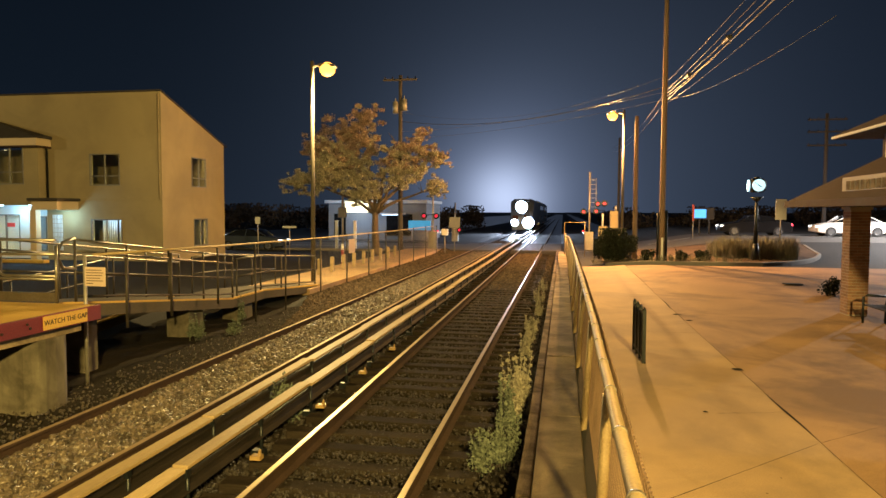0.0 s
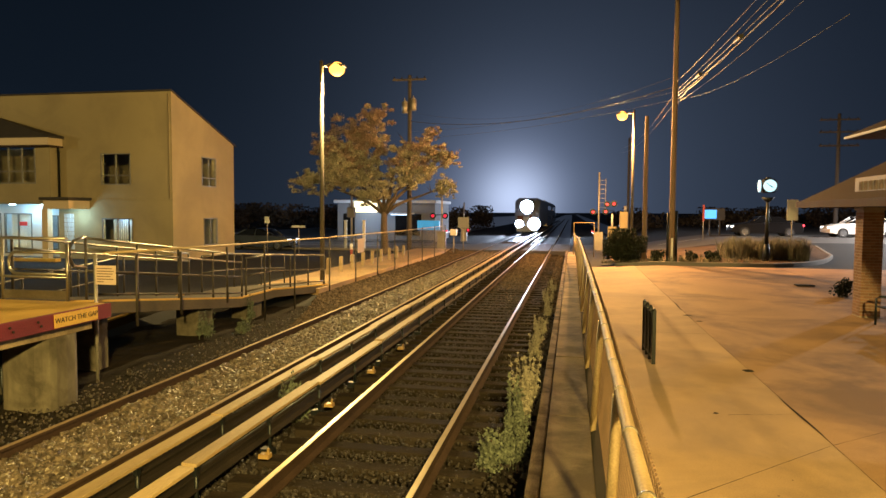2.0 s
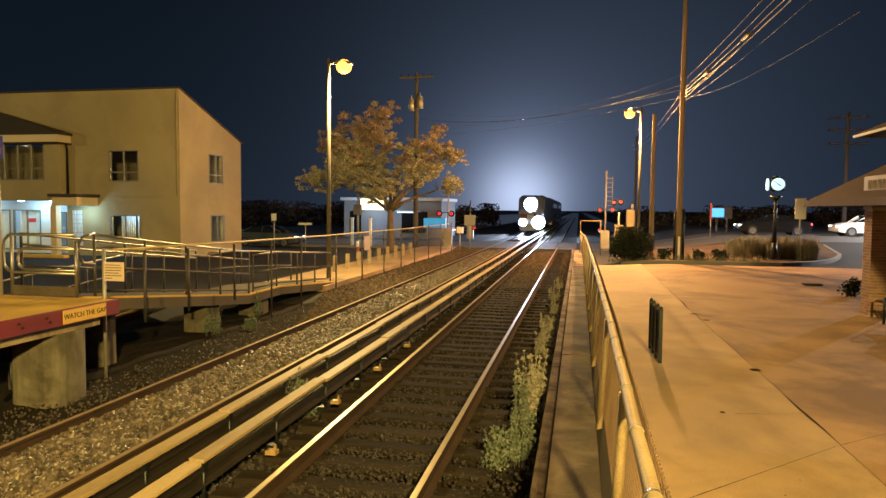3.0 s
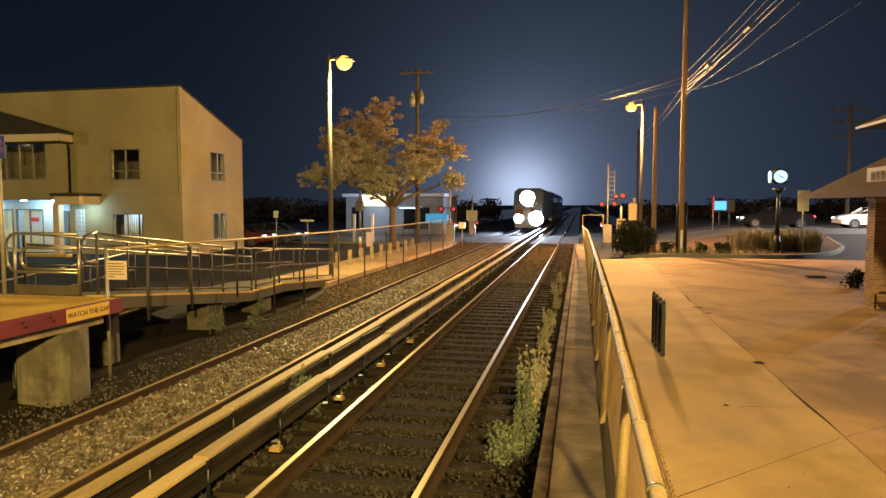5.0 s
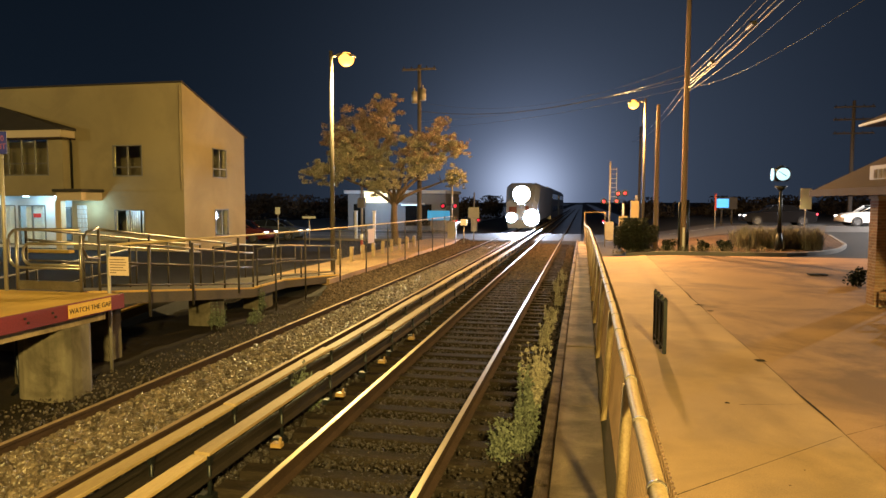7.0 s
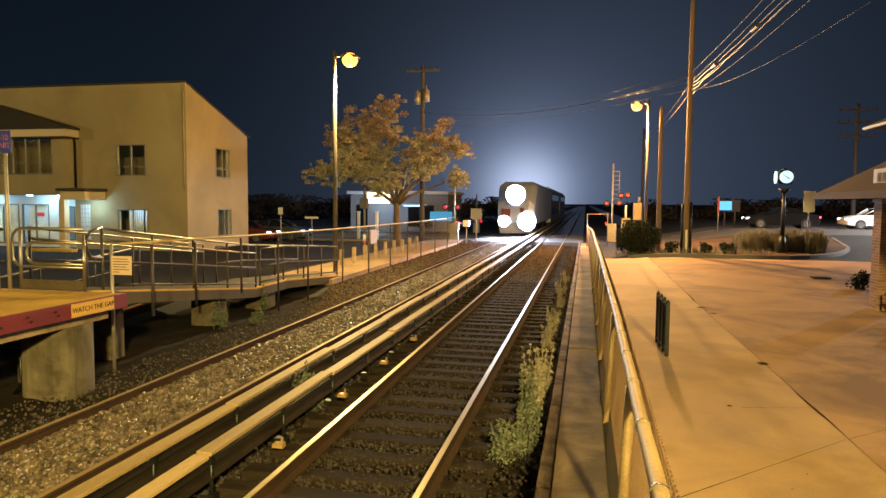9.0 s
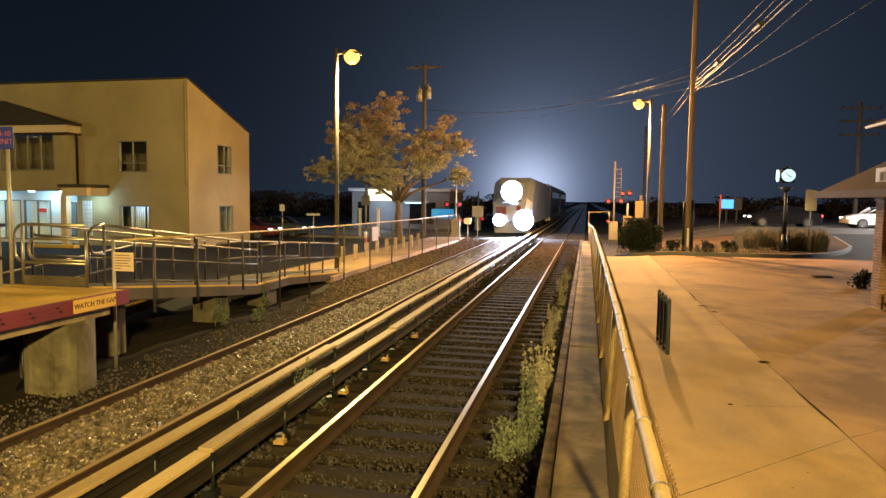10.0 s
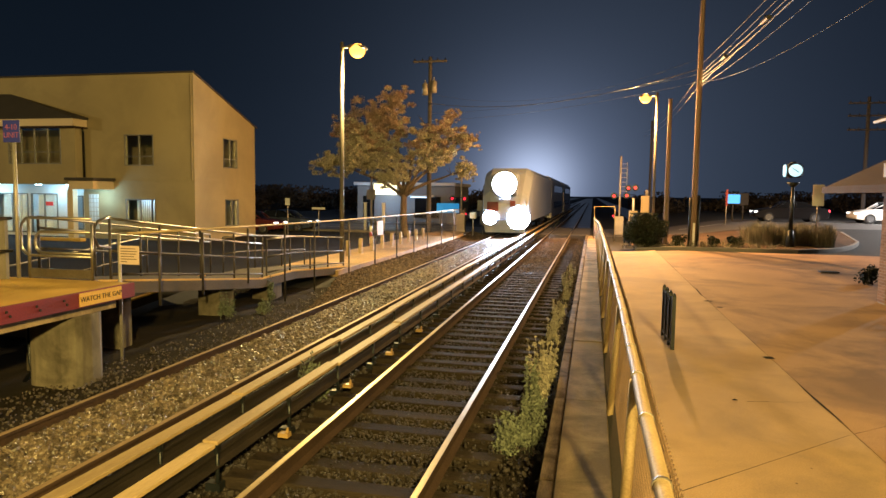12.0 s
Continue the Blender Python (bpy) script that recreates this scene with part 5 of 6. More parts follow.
    for a, b in zip(ys, ys[1:]):
        v = [bm.verts.new(c) for c in ((xo - 0.1, a, ramp_z(a) + 0.004), (xo + 0.004, a, ramp_z(a) + 0.004), (xo + 0.004, b, ramp_z(b) + 0.004), (xo - 0.1, b, ramp_z(b) + 0.004), (xo + 0.004, a, ramp_z(a) - 0.03), (xo + 0.004, b, ramp_z(b) - 0.03))]
        bm.faces.new(v[:4]), bm.faces.new((v[1], v[4], v[5], v[2]))
    part("edge_line", bm, M["yellow"], ramp_ob, "yellow painted edge line")
    # lower run that turns away and comes down to the pavement
    bm = B()
    v = [bm.verts.new(c) for c in ((-8.1, 17.0, 0.39), (-9.5, 17.0, 0.39), (-9.4, 21.0, 0.12), (-7.9, 21.0, 0.12), (-8.1, 17.0, 0.15), (-9.5, 17.0, 0.15), (-9.4, 21.0, -0.12), (-7.9, 21.0, -0.12))]
    for q in ((0, 1, 2, 3), (4, 7, 6, 5), (0, 3, 7, 4), (1, 5, 6, 2), (0, 4, 5, 1), (3, 2, 6, 7)):
        bm.faces.new([v[i] for i in q])
    part("lower_deck", bm, M["rampc"], ramp_ob)
    bm = B()
    v = [bm.verts.new(c) for c in ((-9.6, 15.3, 0.42), (-11.2, 15.3, 0.42), (-11.2, 10.2, 0.02), (-9.6, 10.2, 0.02), (-9.6, 15.3, 0.2), (-11.2, 15.3, 0.2), (-11.2, 10.2, -0.2), (-9.6, 10.2, -0.2))]
    for q in ((0, 1, 2, 3), (4, 7, 6, 5), (0, 3, 7, 4), (1, 5, 6, 2), (0, 4, 5, 1), (3, 2, 6, 7)):
        bm.faces.new([v[i] for i in q])
    part("return_deck", bm, M["rampc"], ramp_ob)
    for name, (xa, ya, za), (xb, yb, zb) in (("edge_line", (-8.1, 17.0, 0.394), (-7.9, 21.0, 0.124)), ("edge_line", (-9.6, 15.3, 0.424), (-9.6, 10.2, 0.024))):
        bm = B()
        v = [bm.verts.new(c) for c in ((xa - 0.1, ya, za), (xa + 0.005, ya, za), (xb + 0.005, yb, zb), (xb - 0.1, yb, zb), (xa + 0.005, ya, za - 0.04), (xb + 0.005, yb, zb - 0.04))]
        bm.faces.new(v[:4]), bm.faces.new((v[1], v[4], v[5], v[2]))
        part(name, bm, M["yellow"], ramp_ob, "yellow painted edge line")
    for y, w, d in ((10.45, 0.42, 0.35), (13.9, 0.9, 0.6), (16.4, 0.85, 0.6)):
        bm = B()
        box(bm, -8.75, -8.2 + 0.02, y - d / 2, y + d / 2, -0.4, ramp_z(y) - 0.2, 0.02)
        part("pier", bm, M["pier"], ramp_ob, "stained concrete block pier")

    def run(x, ya, yb, zf, heights, step, mat_name, label=""):
        y = ya
        while y <= yb + 0.01:
            bm = B()
            tube(bm, [(x, y, zf(y) - 0.22), (x, y, zf(y) + heights[-1])], 0.024, seg=8)
            part("post", bm, M["darkrail"], ramp_ob)
            y += step
        for h in heights:
            bm = B()
            tube(bm, [(x, y, zf(y) + h) for y in np.linspace(ya, yb, 8)], 0.022, seg=8)
            part("rail", bm, M[mat_name if h > 0.8 else "darkrail"], ramp_ob, label if h > 0.8 else "")
    run(-8.02, 9.9, 15.3, ramp_z, (0.10, 0.5, 0.86, 1.05), 1.35, "handrail", "steel top rail catching the light")
    run(-9.46, 9.9, 15.3, ramp_z, (0.5, 0.86, 1.05), 1.35, "handrail")
    low = lambda y: 0.39 - 0.068 * (max(y, 17) - 17)
    run(-8.06, 15.6, 21.0, low, (0.10, 0.5, 0.95), 1.35, "handrail")
    run(-9.46, 15.9, 21.0, low, (0.5, 0.95), 1.7, "handrail")
    back = lambda y: 0.02 + 0.078 * (y - 10.2)
    run(-11.15, 10.3, 15.2, back, (0.5, 0.95), 1.6, "handrail")
    bm = B()
    tube(bm, [(-8.02, 9.9, 2.08), (-8.02, 9.62, 2.02), (-8.02, 9.5, 1.8), (-8.02, 9.62, 1.6), (-8.02, 9.9, 1.56)], 0.026, seg=8)
    part("rail_return", bm, M["handrail"], ramp_ob, "rounded end of the ramp rail")


def build_left_side():
    path = thing("footpath", "orange-lit concrete footpath behind the fence", "pavement", kind="structure")
    for y in np.arange(20.0, 44, 2.0):
        bm = B()
        box(bm, -10.2, -7.85, y + 0.006, y + 1.994, -0.3, 0.08 + rng.uniform(-0.004, 0.004), 0.008)
        part("slab", bm, M["paving"], path)
    bm = B()
    box(bm, -0.07, 0.07, -0.07, 0.07, -0.1, 0.62, 0.015)
    me = mesh_of(bm, "bollard", M["board"])
    for k in range(9):
        ob = new("bollard", me)
        ob.location = (-9.25 + 0.03 * k, 24.6 + 1.36 * k, 0.08)
        tagged(ob, "short square timber bollard on the footpath", "bollard", "bollards along the footpath")
    bm = B()
    box(bm, -40, -10.3, 43.4, 43.6, -0.14, 0.02)
    whole("kerb_left", bm, M["curb"], "low concrete kerb at the street", "kerb", kind="structure")
    for n, (a, b) in enumerate(((-60, -7.75), (0.2, 80))):
        bm = B()
        xs, ys_ = np.unique(np.concatenate([np.linspace(a, b, 40), [x for x in range(1, 20) if a < x < b]])), np.linspace(44.4, 54.6, 12)
        g = [[bm.verts.new((x, y, ground_z(x, y) + 0.012)) for y in ys_] for x in xs]
        for i in range(len(xs) - 1):
            for j in range(11):
                bm.faces.new((g[i][j], g[i + 1][j], g[i + 1][j + 1], g[i][j + 1]))
        whole("road", bm, M["road"], "worn grey asphalt street at the crossing", "road", kind="structure")
    # dark sheet over the lot, with the missing light put into its colour
    bm = B()
    xs, ys_ = np.linspace(-44, -11.3, 16), np.linspace(4, 42.8, 20)
    g = [[bm.verts.new((x, y, -0.11)) for y in ys_] for x in xs]
    for i in range(15):
        for j in range(19):
            bm.faces.new((g[i][j], g[i + 1][j], g[i + 1][j + 1], g[i][j + 1]))
    whole("car_park", bm, M["carpark"], "car park before the building, its darkness put into near-black asphalt", "car park", kind="structure")
    # added glossy sheet whose mirrored sky glow stands in for haze
    bm = B()
    xs, ys_ = (-40, -14, -7.4, -0.5, 12, 40), (58.2, 70, 90, 140, 300, 800)
    g = [[bm.verts.new((x, y, (-0.11 if x < -7.5 else -0.30 if x < 0 else -0.05) + (0.85 if x > 10 else 0))) for y in ys_] for x in xs]
    for i in range(5):
        for j in range(5):
            bm.faces.new((g[i][j], g[i + 1][j], g[i + 1][j + 1], g[i][j + 1]))
    whole("far_trackside", bm, M["hazegloss"], "added glossy dark ground beyond the crossing that mirrors the sky glow", "trackside", kind="structure")
    # road edge lines
    bm = B()
    for a, b in ((-40, -9), (6.0, 60)):
        for y in (49.4, 49.7):
            xs = np.linspace(a, b, 20)
            for xa, xb in zip(xs, xs[1:]):
                bm.faces.new([bm.verts.new((x, yy, ground_z(x, yy) + 0.018)) for x, yy in ((xa, y), (xb, y), (xb, y + 0.12), (xa, y + 0.12))])
    whole("road_markings", bm, M["marking"], "worn pale centre lines on the street", "road marking", kind="structure")


def traffic_sign(place, h, w, d, label, material, name="sign"):
    ob = thing(name, label, "sign", place)
    bm = B()
    tube(bm, [(0, 0, -0.1), (0, 0, h)], 0.03, seg=8)
    part("post", bm, M["galv"], ob)
    bm = B()
    box(bm, -w / 2, w / 2, -0.05, -0.035, h - d, h, 0.01)
    part("panel", bm, M[material], ob)
    return ob


def crossing_signal(place, h, lights, label, gate=0):
    ob = thing("crossing_signal", label, "crossing signal", place)
    bm = B()
    tube(bm, [(0, 0, -0.1), (0, 0, h)], 0.06, seg=10)
    part("mast", bm, M["galv"], ob, "silver mast")
    bm = B()
    xs = [l[0] for l in lights]
    zz = lights[0][1]
    tube(bm, [(min(xs), -0.05, zz + 0.05), (max(xs), -0.05, zz + 0.1)], 0.025, seg=8)
    part("light_arm", bm, M["black"], ob)
    for x, z in lights:
        bm = B()
        disc(bm, (x, -0.10, z), (0, 1, 0), 0.21, 0.02, 20)
        tube(bm, [(x, -0.1, z + 0.02), (x, -0.36, z + 0.02)], 0.13, seg=14, cap=False)
        head = part("light_head", bm, M["black"], ob, "round black signal hood")
        bm = B()
        disc(bm, (x, -0.13, z), (0, 1, 0), 0.095, 0.03, 16)
        part("red_lens", bm, M["signalred"], head, "glowing red lens")
    if h > 5:
        for k in range(7):
            bm = B()
            tube(bm, [(0.05, 0, 2.9 + k * 0.3), (0.42, 0, 2.9 + k * 0.3)], 0.018, seg=6)
            part("ladder_rung", bm, M["galv"], ob)
        bm = B()
        tube(bm, [(0.42, 0, 2.8), (0.42, 0, 4.8)], 0.02, seg=6)
        part("ladder_rail", bm, M["galv"], ob)
    bm = B()
    box(bm, -0.28, 0.28, -0.22, 0.22, 0.0, 1.25, 0.03)
    part("gate_machine", bm, M["galv"], ob, "grey gate machine box")
    if gate:
        for k in range(8):
            bm = B()
            a, b = 0.3 + k * 0.55, 0.3 + (k + 1) * 0.55
            box(bm, -0.32, -0.28, a, b, 1.02, 1.12)
            part("gate_stripe", bm, M["white"] if k % 2 else M["locored"], ob)
        for k in (2.0, 3.4):
            bm = B()
            disc(bm, (-0.3, k, 1.18), (0, 1, 0), 0.06, 0.05, 12)
            part("gate_lamp", bm, M["signalred"], ob, "small red gate lamp")
    return ob


def build_clock():
    ob = thing("street_clock", "black iron post clock with glowing dials", "clock", (9.06, 34.0, 0.2), rz=-4)
    bm = B()
    tube(bm, [(0, 0, -0.1), (0, 0, 0.5), (0, 0, 0.9)], 0.22, 0.12, seg=12)
    tube(bm, [(0, 0, 0.9), (0, 0, 2.95)], 0.10, 0.07, seg=12)
    tube(bm, [(0, 0, 2.9), (0, 0, 3.1)], 0.1, 0.3, seg=12)
    part("post", bm, M["black"], ob, "fluted black post")
    zc = 3.64
    bm = B()
    box(bm, -0.36, 0.36, -0.36, 0.36, zc - 0.325, zc + 0.325, 0.14)
    tube(bm, [(0, 0, zc + 0.34), (0, 0, zc + 0.42)], 0.2, 0.05, seg=10)
    head = part("clock_head", bm, M["black"], ob, "black four-sided head")
    for nrm in ((0, -1, 0), (-1, 0, 0)):
        d = Vector(nrm)
        bm = B()
        disc(bm, Vector((0, 0, zc)) + d * 0.385, nrm, 0.285, 0.06, 28)
        face = part("dial", bm, M["dial"], head, "white glowing dial")
        if nrm[1]:
            for ang, ln, w in ((-52, 0.23, 0.016), (122, 0.17, 0.022), (128, 0.12, 0.02)):
                bm = B()
                a = radians(ang)
                c, s = math.sin(a), math.cos(a)
                p0, p1 = Vector((0, -0.425, zc)), Vector((c * ln, -0.425, zc + s * ln))
                q = Vector((-(p1 - p0).z, 0, (p1 - p0).x)).normalized() * w
                f = [p0 - q, p0 + q, p1 + q * 0.5, p1 - q * 0.5]
                v0 = [bm.verts.new(p) for p in f]
                v1 = [bm.verts.new(p + Vector((0, 0.008, 0))) for p in f]
                bm.faces.new(v0), bm.faces.new(v1[::-1])
                for k in range(4):
                    bm.faces.new((v0[k], v1[k], v1[(k + 1) % 4], v0[(k + 1) % 4]))
                part("pointer", bm, M["black"], face)
    return ob


# ---- vehicles ----
def car(place, rz, paint, label, lights=True):
    """A saloon, nose along +x."""
    ob = thing("car", label, "car", place, rz)
    prof = [(-2.3, 0.32), (-2.34, 0.62), (-2.25, 0.92), (-1.55, 1.0), (1.05, 0.96), (1.9, 0.84), (2.28, 0.66), (2.32, 0.34), (1.85, 0.25), (-1.9, 0.25)]
    bm = B()
    n = len(prof)
    rings = []
    for y, sx, dz in ((-0.90, 0.97, -0.02), (-0.84, 1.0, 0.0), (-0.3, 1.01, 0.03), (0.3, 1.01, 0.03), (0.84, 1.0, 0.0), (0.90, 0.97, -0.02)):
        rings.append([bm.verts.new((x * sx, y, z + (dz if z > 0.5 else 0))) for x, z in prof])
    for a, b in zip(rings, rings[1:]):
        for k in range(n):
            bm.faces.new((a[k], a[(k + 1) % n], b[(k + 1) % n], b[k])).smooth = True
    bm.faces.new(rings[0]), bm.faces.new(rings[-1][::-1])
    body = part("body", bm, M[paint], ob, "glossy painted body")
    bm = B()
    base = [(-1.75, 0.98), (-1.0, 1.36), (-0.2, 1.44), (0.45, 1.38), (1.15, 0.97)]
    r0 = [[bm.verts.new((x, y * (0.80 if z < 1.1 else 0.62), z)) for x, z in base] for y in (-1, 1)]
    for k in range(4):
        bm.faces.new((r0[0][k], r0[0][k + 1], r0[1][k + 1], r0[1][k])).smooth = True
    bm.faces.new(r0[0]), bm.faces.new(r0[1][::-1])
    cabin = part("cabin_glass", bm, M["carglass"], ob, "dark tinted windows")
    bm = B()
    top = [(-1.02, 1.37), (-0.2, 1.455), (0.47, 1.395)]
    rr = [[bm.verts.new((x, y, z)) for x, z in top] for y in (-0.61, 0.61)]
    for k in range(2):
        bm.faces.new((rr[0][k], rr[0][k + 1], rr[1][k + 1], rr[1][k]))
    for y in (-1, 1):
        for (xa, za), (xb, zb) in (((-1.75, 0.97), (-1.0, 1.37)), ((-0.25, 0.98), (-0.2, 1.44)), ((0.45, 1.385), (1.15, 0.965))):
            tube(bm, [(xa, y * 0.81, za), (xb, y * 0.635, zb)], 0.035, seg=5)
    part("roof", bm, M[paint], ob)
    for x in (-1.42, 1.45):
        for y in (-0.84, 0.84):
            bm = B()
            tube(bm, [(x, y - 0.1, 0.325), (x, y + 0.1, 0.325)], 0.325, seg=20)
            wh = part("tyre", bm, M["tyre"], ob)
            s = 1 if y > 0 else -1
            bm = B()
            disc(bm, (x, y + s * 0.105, 0.325), (0, 1, 0), 0.215, 0.02, 16)
            part("rim", bm, M["rim"], wh, "silver alloy rim")
    for y in (-0.66, 0.66):
        bm = B()
        box(bm, 2.14, 2.30, y - 0.2, y + 0.2, 0.62, 0.74, 0.02)
        part("headlight", bm, M["carlamp"] if lights else M["rim"], ob, "headlight")
        bm = B()
        box(bm, -2.36, -2.2, y - 0.2, y + 0.2, 0.72, 0.86, 0.02)
        part("tail_light", bm, M["tail"], ob, "red tail light")
    return ob


def dome(x, y, z, rad):
    """A bulging round lens that looks along -y."""
    bm = B()
    rings = []
    for k in range(5):
        a = k / 5 * math.pi / 2
        rings.append([bm.verts.new((x + rad * math.cos(a) * math.cos(b), y - 0.14 * rad * math.sin(a), z + rad * math.cos(a) * math.sin(b))) for b in (2 * math.pi * n / 24 for n in range(24))])
    tip = bm.verts.new((x, y - 0.14 * rad, z))
    for p, q in zip(rings, rings[1:]):
        for n in range(24):
            bm.faces.new((p[n], p[(n + 1) % 24], q[(n + 1) % 24], q[n])).smooth = True
    for n in range(24):
        bm.faces.new((rings[-1][n], rings[-1][(n + 1) % 24], tip)).smooth = True
    return bm


def hood(x, z, rad, depth):
    """An open ring added before a lens that looks along -y, to block its side light."""
    bm = B()
    tube(bm, [(x, 0.06, z), (x, -depth, z)], rad + 0.01, seg=24, cap=False)
    tube(bm, [(x, -depth, z), (x, 0.06, z)], rad + 0.04, seg=24, cap=False)
    return bm


def build_loco():
    """Nose towards -y; the lamps lie in the plane y = 0."""
    ob = thing("locomotive", "silver diesel locomotive with blazing headlights", "locomotive", (FAR, 80, 0))
    bm = B()
    secs = [(0.10, 1.25, 1.05, 2.0), (0.35, 1.42, 0.95, 2.75), (1.5, 1.5, 0.95, 3.9), (2.2, 1.52, 0.95, 4.25), (21.5, 1.52, 0.95, 4.25)]
    rings = []
    for y, w, z0, z1 in secs:
        rings.append([bm.verts.new((x, y, z)) for x, z in ((-w, z0), (-w, z1 - 0.35), (-w * 0.72, z1), (w * 0.72, z1), (w, z1 - 0.35), (w, z0))])
    for a, b in zip(rings, rings[1:]):
        for k in range(6):
            bm.faces.new((a[k], a[(k + 1) % 6], b[(k + 1) % 6], b[k]))
    bm.faces.new(rings[0]), bm.faces.new(rings[-1][::-1])
    part("body", bm, M["loco"], ob, "grey loco body")
    bm = B()
    prism(bm, [(-1.2, 0.25), (1.2, 0.25), (1.35, 1.0), (-1.35, 1.0)], 0.0, 0.5)
    part("pilot", bm, M["loco"], ob, "silver steel pilot")
    for s in (-1, 1):
        bm = B()
        v = [bm.verts.new(c) for c in ((s * 0.12, 0.62, 2.80), (s * 1.25, 0.62, 2.80), (s * 1.22, 1.30, 3.50), (s * 0.12, 1.30, 3.50))]
        bm.faces.new(v)
        bmesh.ops.solidify(bm, geom=bm.faces[:], thickness=0.05)
        part("windscreen", bm, M["carglass"], ob, "dark windscreen")
        # lens radii enlarged so that the shape takes in the glare
        rad = 0.68 if s > 0 else 0.42
        ditch = part("ditch_light", dome(s * 0.87, 0.0, 1.16, rad), M["ditch"], ob, "bright white ditch light, oversize for its glare")
        part("lamp_hood", hood(s * 0.87, 1.16, rad, 0.42), M["black"], ditch, "added black ring that cuts the ditch light's side spill")
        bm = B()
        tube(bm, [(s * 1.3, 0.4, 1.0), (s * 1.3, 0.15, 1.5), (s * 1.3, 0.2, 2.2)], 0.02, seg=6)
        part("grab_rail", bm, M["galv"], ob)
    bm = B()
    box(bm, -0.75, 0.75, 0.0, 1.3, 2.5, 3.9, 0.1)
    # crossing signal's red reflection painted on the nose as two fixed patches
    for x0, x1, z0, z1 in ((-1.12, -0.42, 1.55, 2.12), (0.30, 0.62, 1.85, 2.2)):
        nb = B()
        box(nb, x0, x1, 0.02, 0.12, z0, z1, 0.02)
        part("nose_panel", nb, M["carred"], ob, "red patch for the crossing signal's reflection on the nose")
    part("headlight_housing", bm, M["loco"], ob, "silver headlight housing")
    # headlight lens is oversize too, glare built into its radius
    cluster = part("headlight", dome(0, 0.0, 3.2, 0.72), M["headlight"], ob, "blazing white headlight, oversize for its glare")
    part("lamp_hood", hood(0, 3.2, 0.72, 0.5), M["black"], cluster, "added black ring that cuts the headlight's side spill")
    for y in (3.2, 6.0, 15.5, 18.3):
        for s in (-1, 1):
            bm = B()
            tube(bm, [(s * 0.64, y, 0.5), (s * 0.78, y, 0.5)], 0.5, seg=20)
            part("wheel", bm, M["grating"], ob)
    for y in (4.6, 16.9):
        bm = B()
        box(bm, -1.1, 1.1, y - 2.0, y + 2.0, 0.35, 0.9, 0.05)
        part("bogie_frame", bm, M["grating"], ob)
    return ob


def build_coach():
    ob = thing("coach", "stainless bilevel coach behind the locomotive", "train coach", (FAR, 102, 0), group="coaches")
    bm = B()
    prism(bm, [(-1.5, 0.5), (-1.5, 3.9), (-1.1, 4.35), (1.1, 4.35), (1.5, 3.9), (1.5, 0.5)], 0.2, 25.6)
    part("body", bm, M["steelbody"], ob)
    for s in (-1, 1):
        for z in (1.3, 2.9):
            bm = B()
            box(bm, s * 1.5 - 0.02, s * 1.5 + 0.02, 4, 21.5, z, z + 0.65)
            part("window_band", bm, M["carglass"], ob, "dark window band")
        for y in (2.6, 5.0, 20.8, 23.2):
            bm = B()
            tube(bm, [(s * 0.64, y, 0.45), (s * 0.78, y, 0.45)], 0.45, seg=16)
            part("wheel", bm, M["grating"], ob)
    return ob


# ---- station building ----
def build_station():
    st = thing("station_building", "brick station shelter with a brown hip roof", "building", (0, 0, 0))
    ex, ey, ez = 6.0, 19.7, 2.84
    bm = B()
    # lower roof: eaves at ex and ey, rising inwards
    v = [bm.verts.new(c) for c in ((ex, ey, ez), (ex, -8, ez), (16, ey, ez), (7.95, ey - 1.1, 4.0), (7.95, -8, 4.0), (16, ey - 1.1, 4.0), (ex, ey, ez - 0.12), (ex, -8, ez - 0.12), (16, ey, ez - 0.12))]
    for q in ((0, 3, 4, 1), (0, 2, 5, 3), (0, 1, 7, 6), (0, 6, 8, 2)):
        bm.faces.new([v[i] for i in q])
    bm.faces.new([bm.verts.new(c) for c in ((ex, ey, ez - 0.12), (ex, -8, ez - 0.12), (16, -8, ez - 0.12), (16, ey, ez - 0.12))])
    part("roof", bm, M["brownroof"], st, "brown shingled lower roof")
    bm = B()
    box(bm, ex - 0.03, ex + 0.06, -8, ey + 0.03, ez - 0.14, ez + 0.03)
    box(bm, ex + 0.06, 16, ey - 0.06, ey + 0.03, ez - 0.14, ez + 0.03)
    part("gutter", bm, M["brownroof"], st, "brown metal gutter")
    bm = B()
    box(bm, 7.9, 16, -8, 18.62, 3.85, 4.9)
    part("upper_wall", bm, M["brownroof"], st, "dark upper wall")
    bm = B()
    box(bm, 7.86, 7.89, 16.2, 18.2, 4.0, 4.75)
    wn_ = part("upper_window", bm, M["carglass"], st, "dark upper window")
    bm = B()
    for a, b, c, d in ((16.1, 16.2, 3.92, 4.8), (18.2, 18.28, 3.92, 4.8), (16.2, 18.2, 3.92, 4.0)):
        box(bm, 7.82, 7.89, a, b, c, d)
    part("window_frame", bm, M["palewall"], wn_)
    bm = B()
    v = [bm.verts.new(c) for c in ((7.15, 19.7, 4.62), (7.15, -8, 4.62), (16, 19.7, 4.62), (10.5, 16.4, 6.3), (10.5, -8, 6.3), (16, 16.4, 6.3), (7.15, 19.7, 4.52), (7.15, -8, 4.52), (16, 19.7, 4.52), (16, -8, 4.52))]
    for q in ((0, 3, 4, 1), (0, 2, 5, 3), (0, 1, 7, 6), (0, 6, 8, 2), (6, 7, 9, 8)):
        bm.faces.new([v[i] for i in q])
    part("upper_roof", bm, M["brownroof"], st, "brown upper roof")
    bm = B()
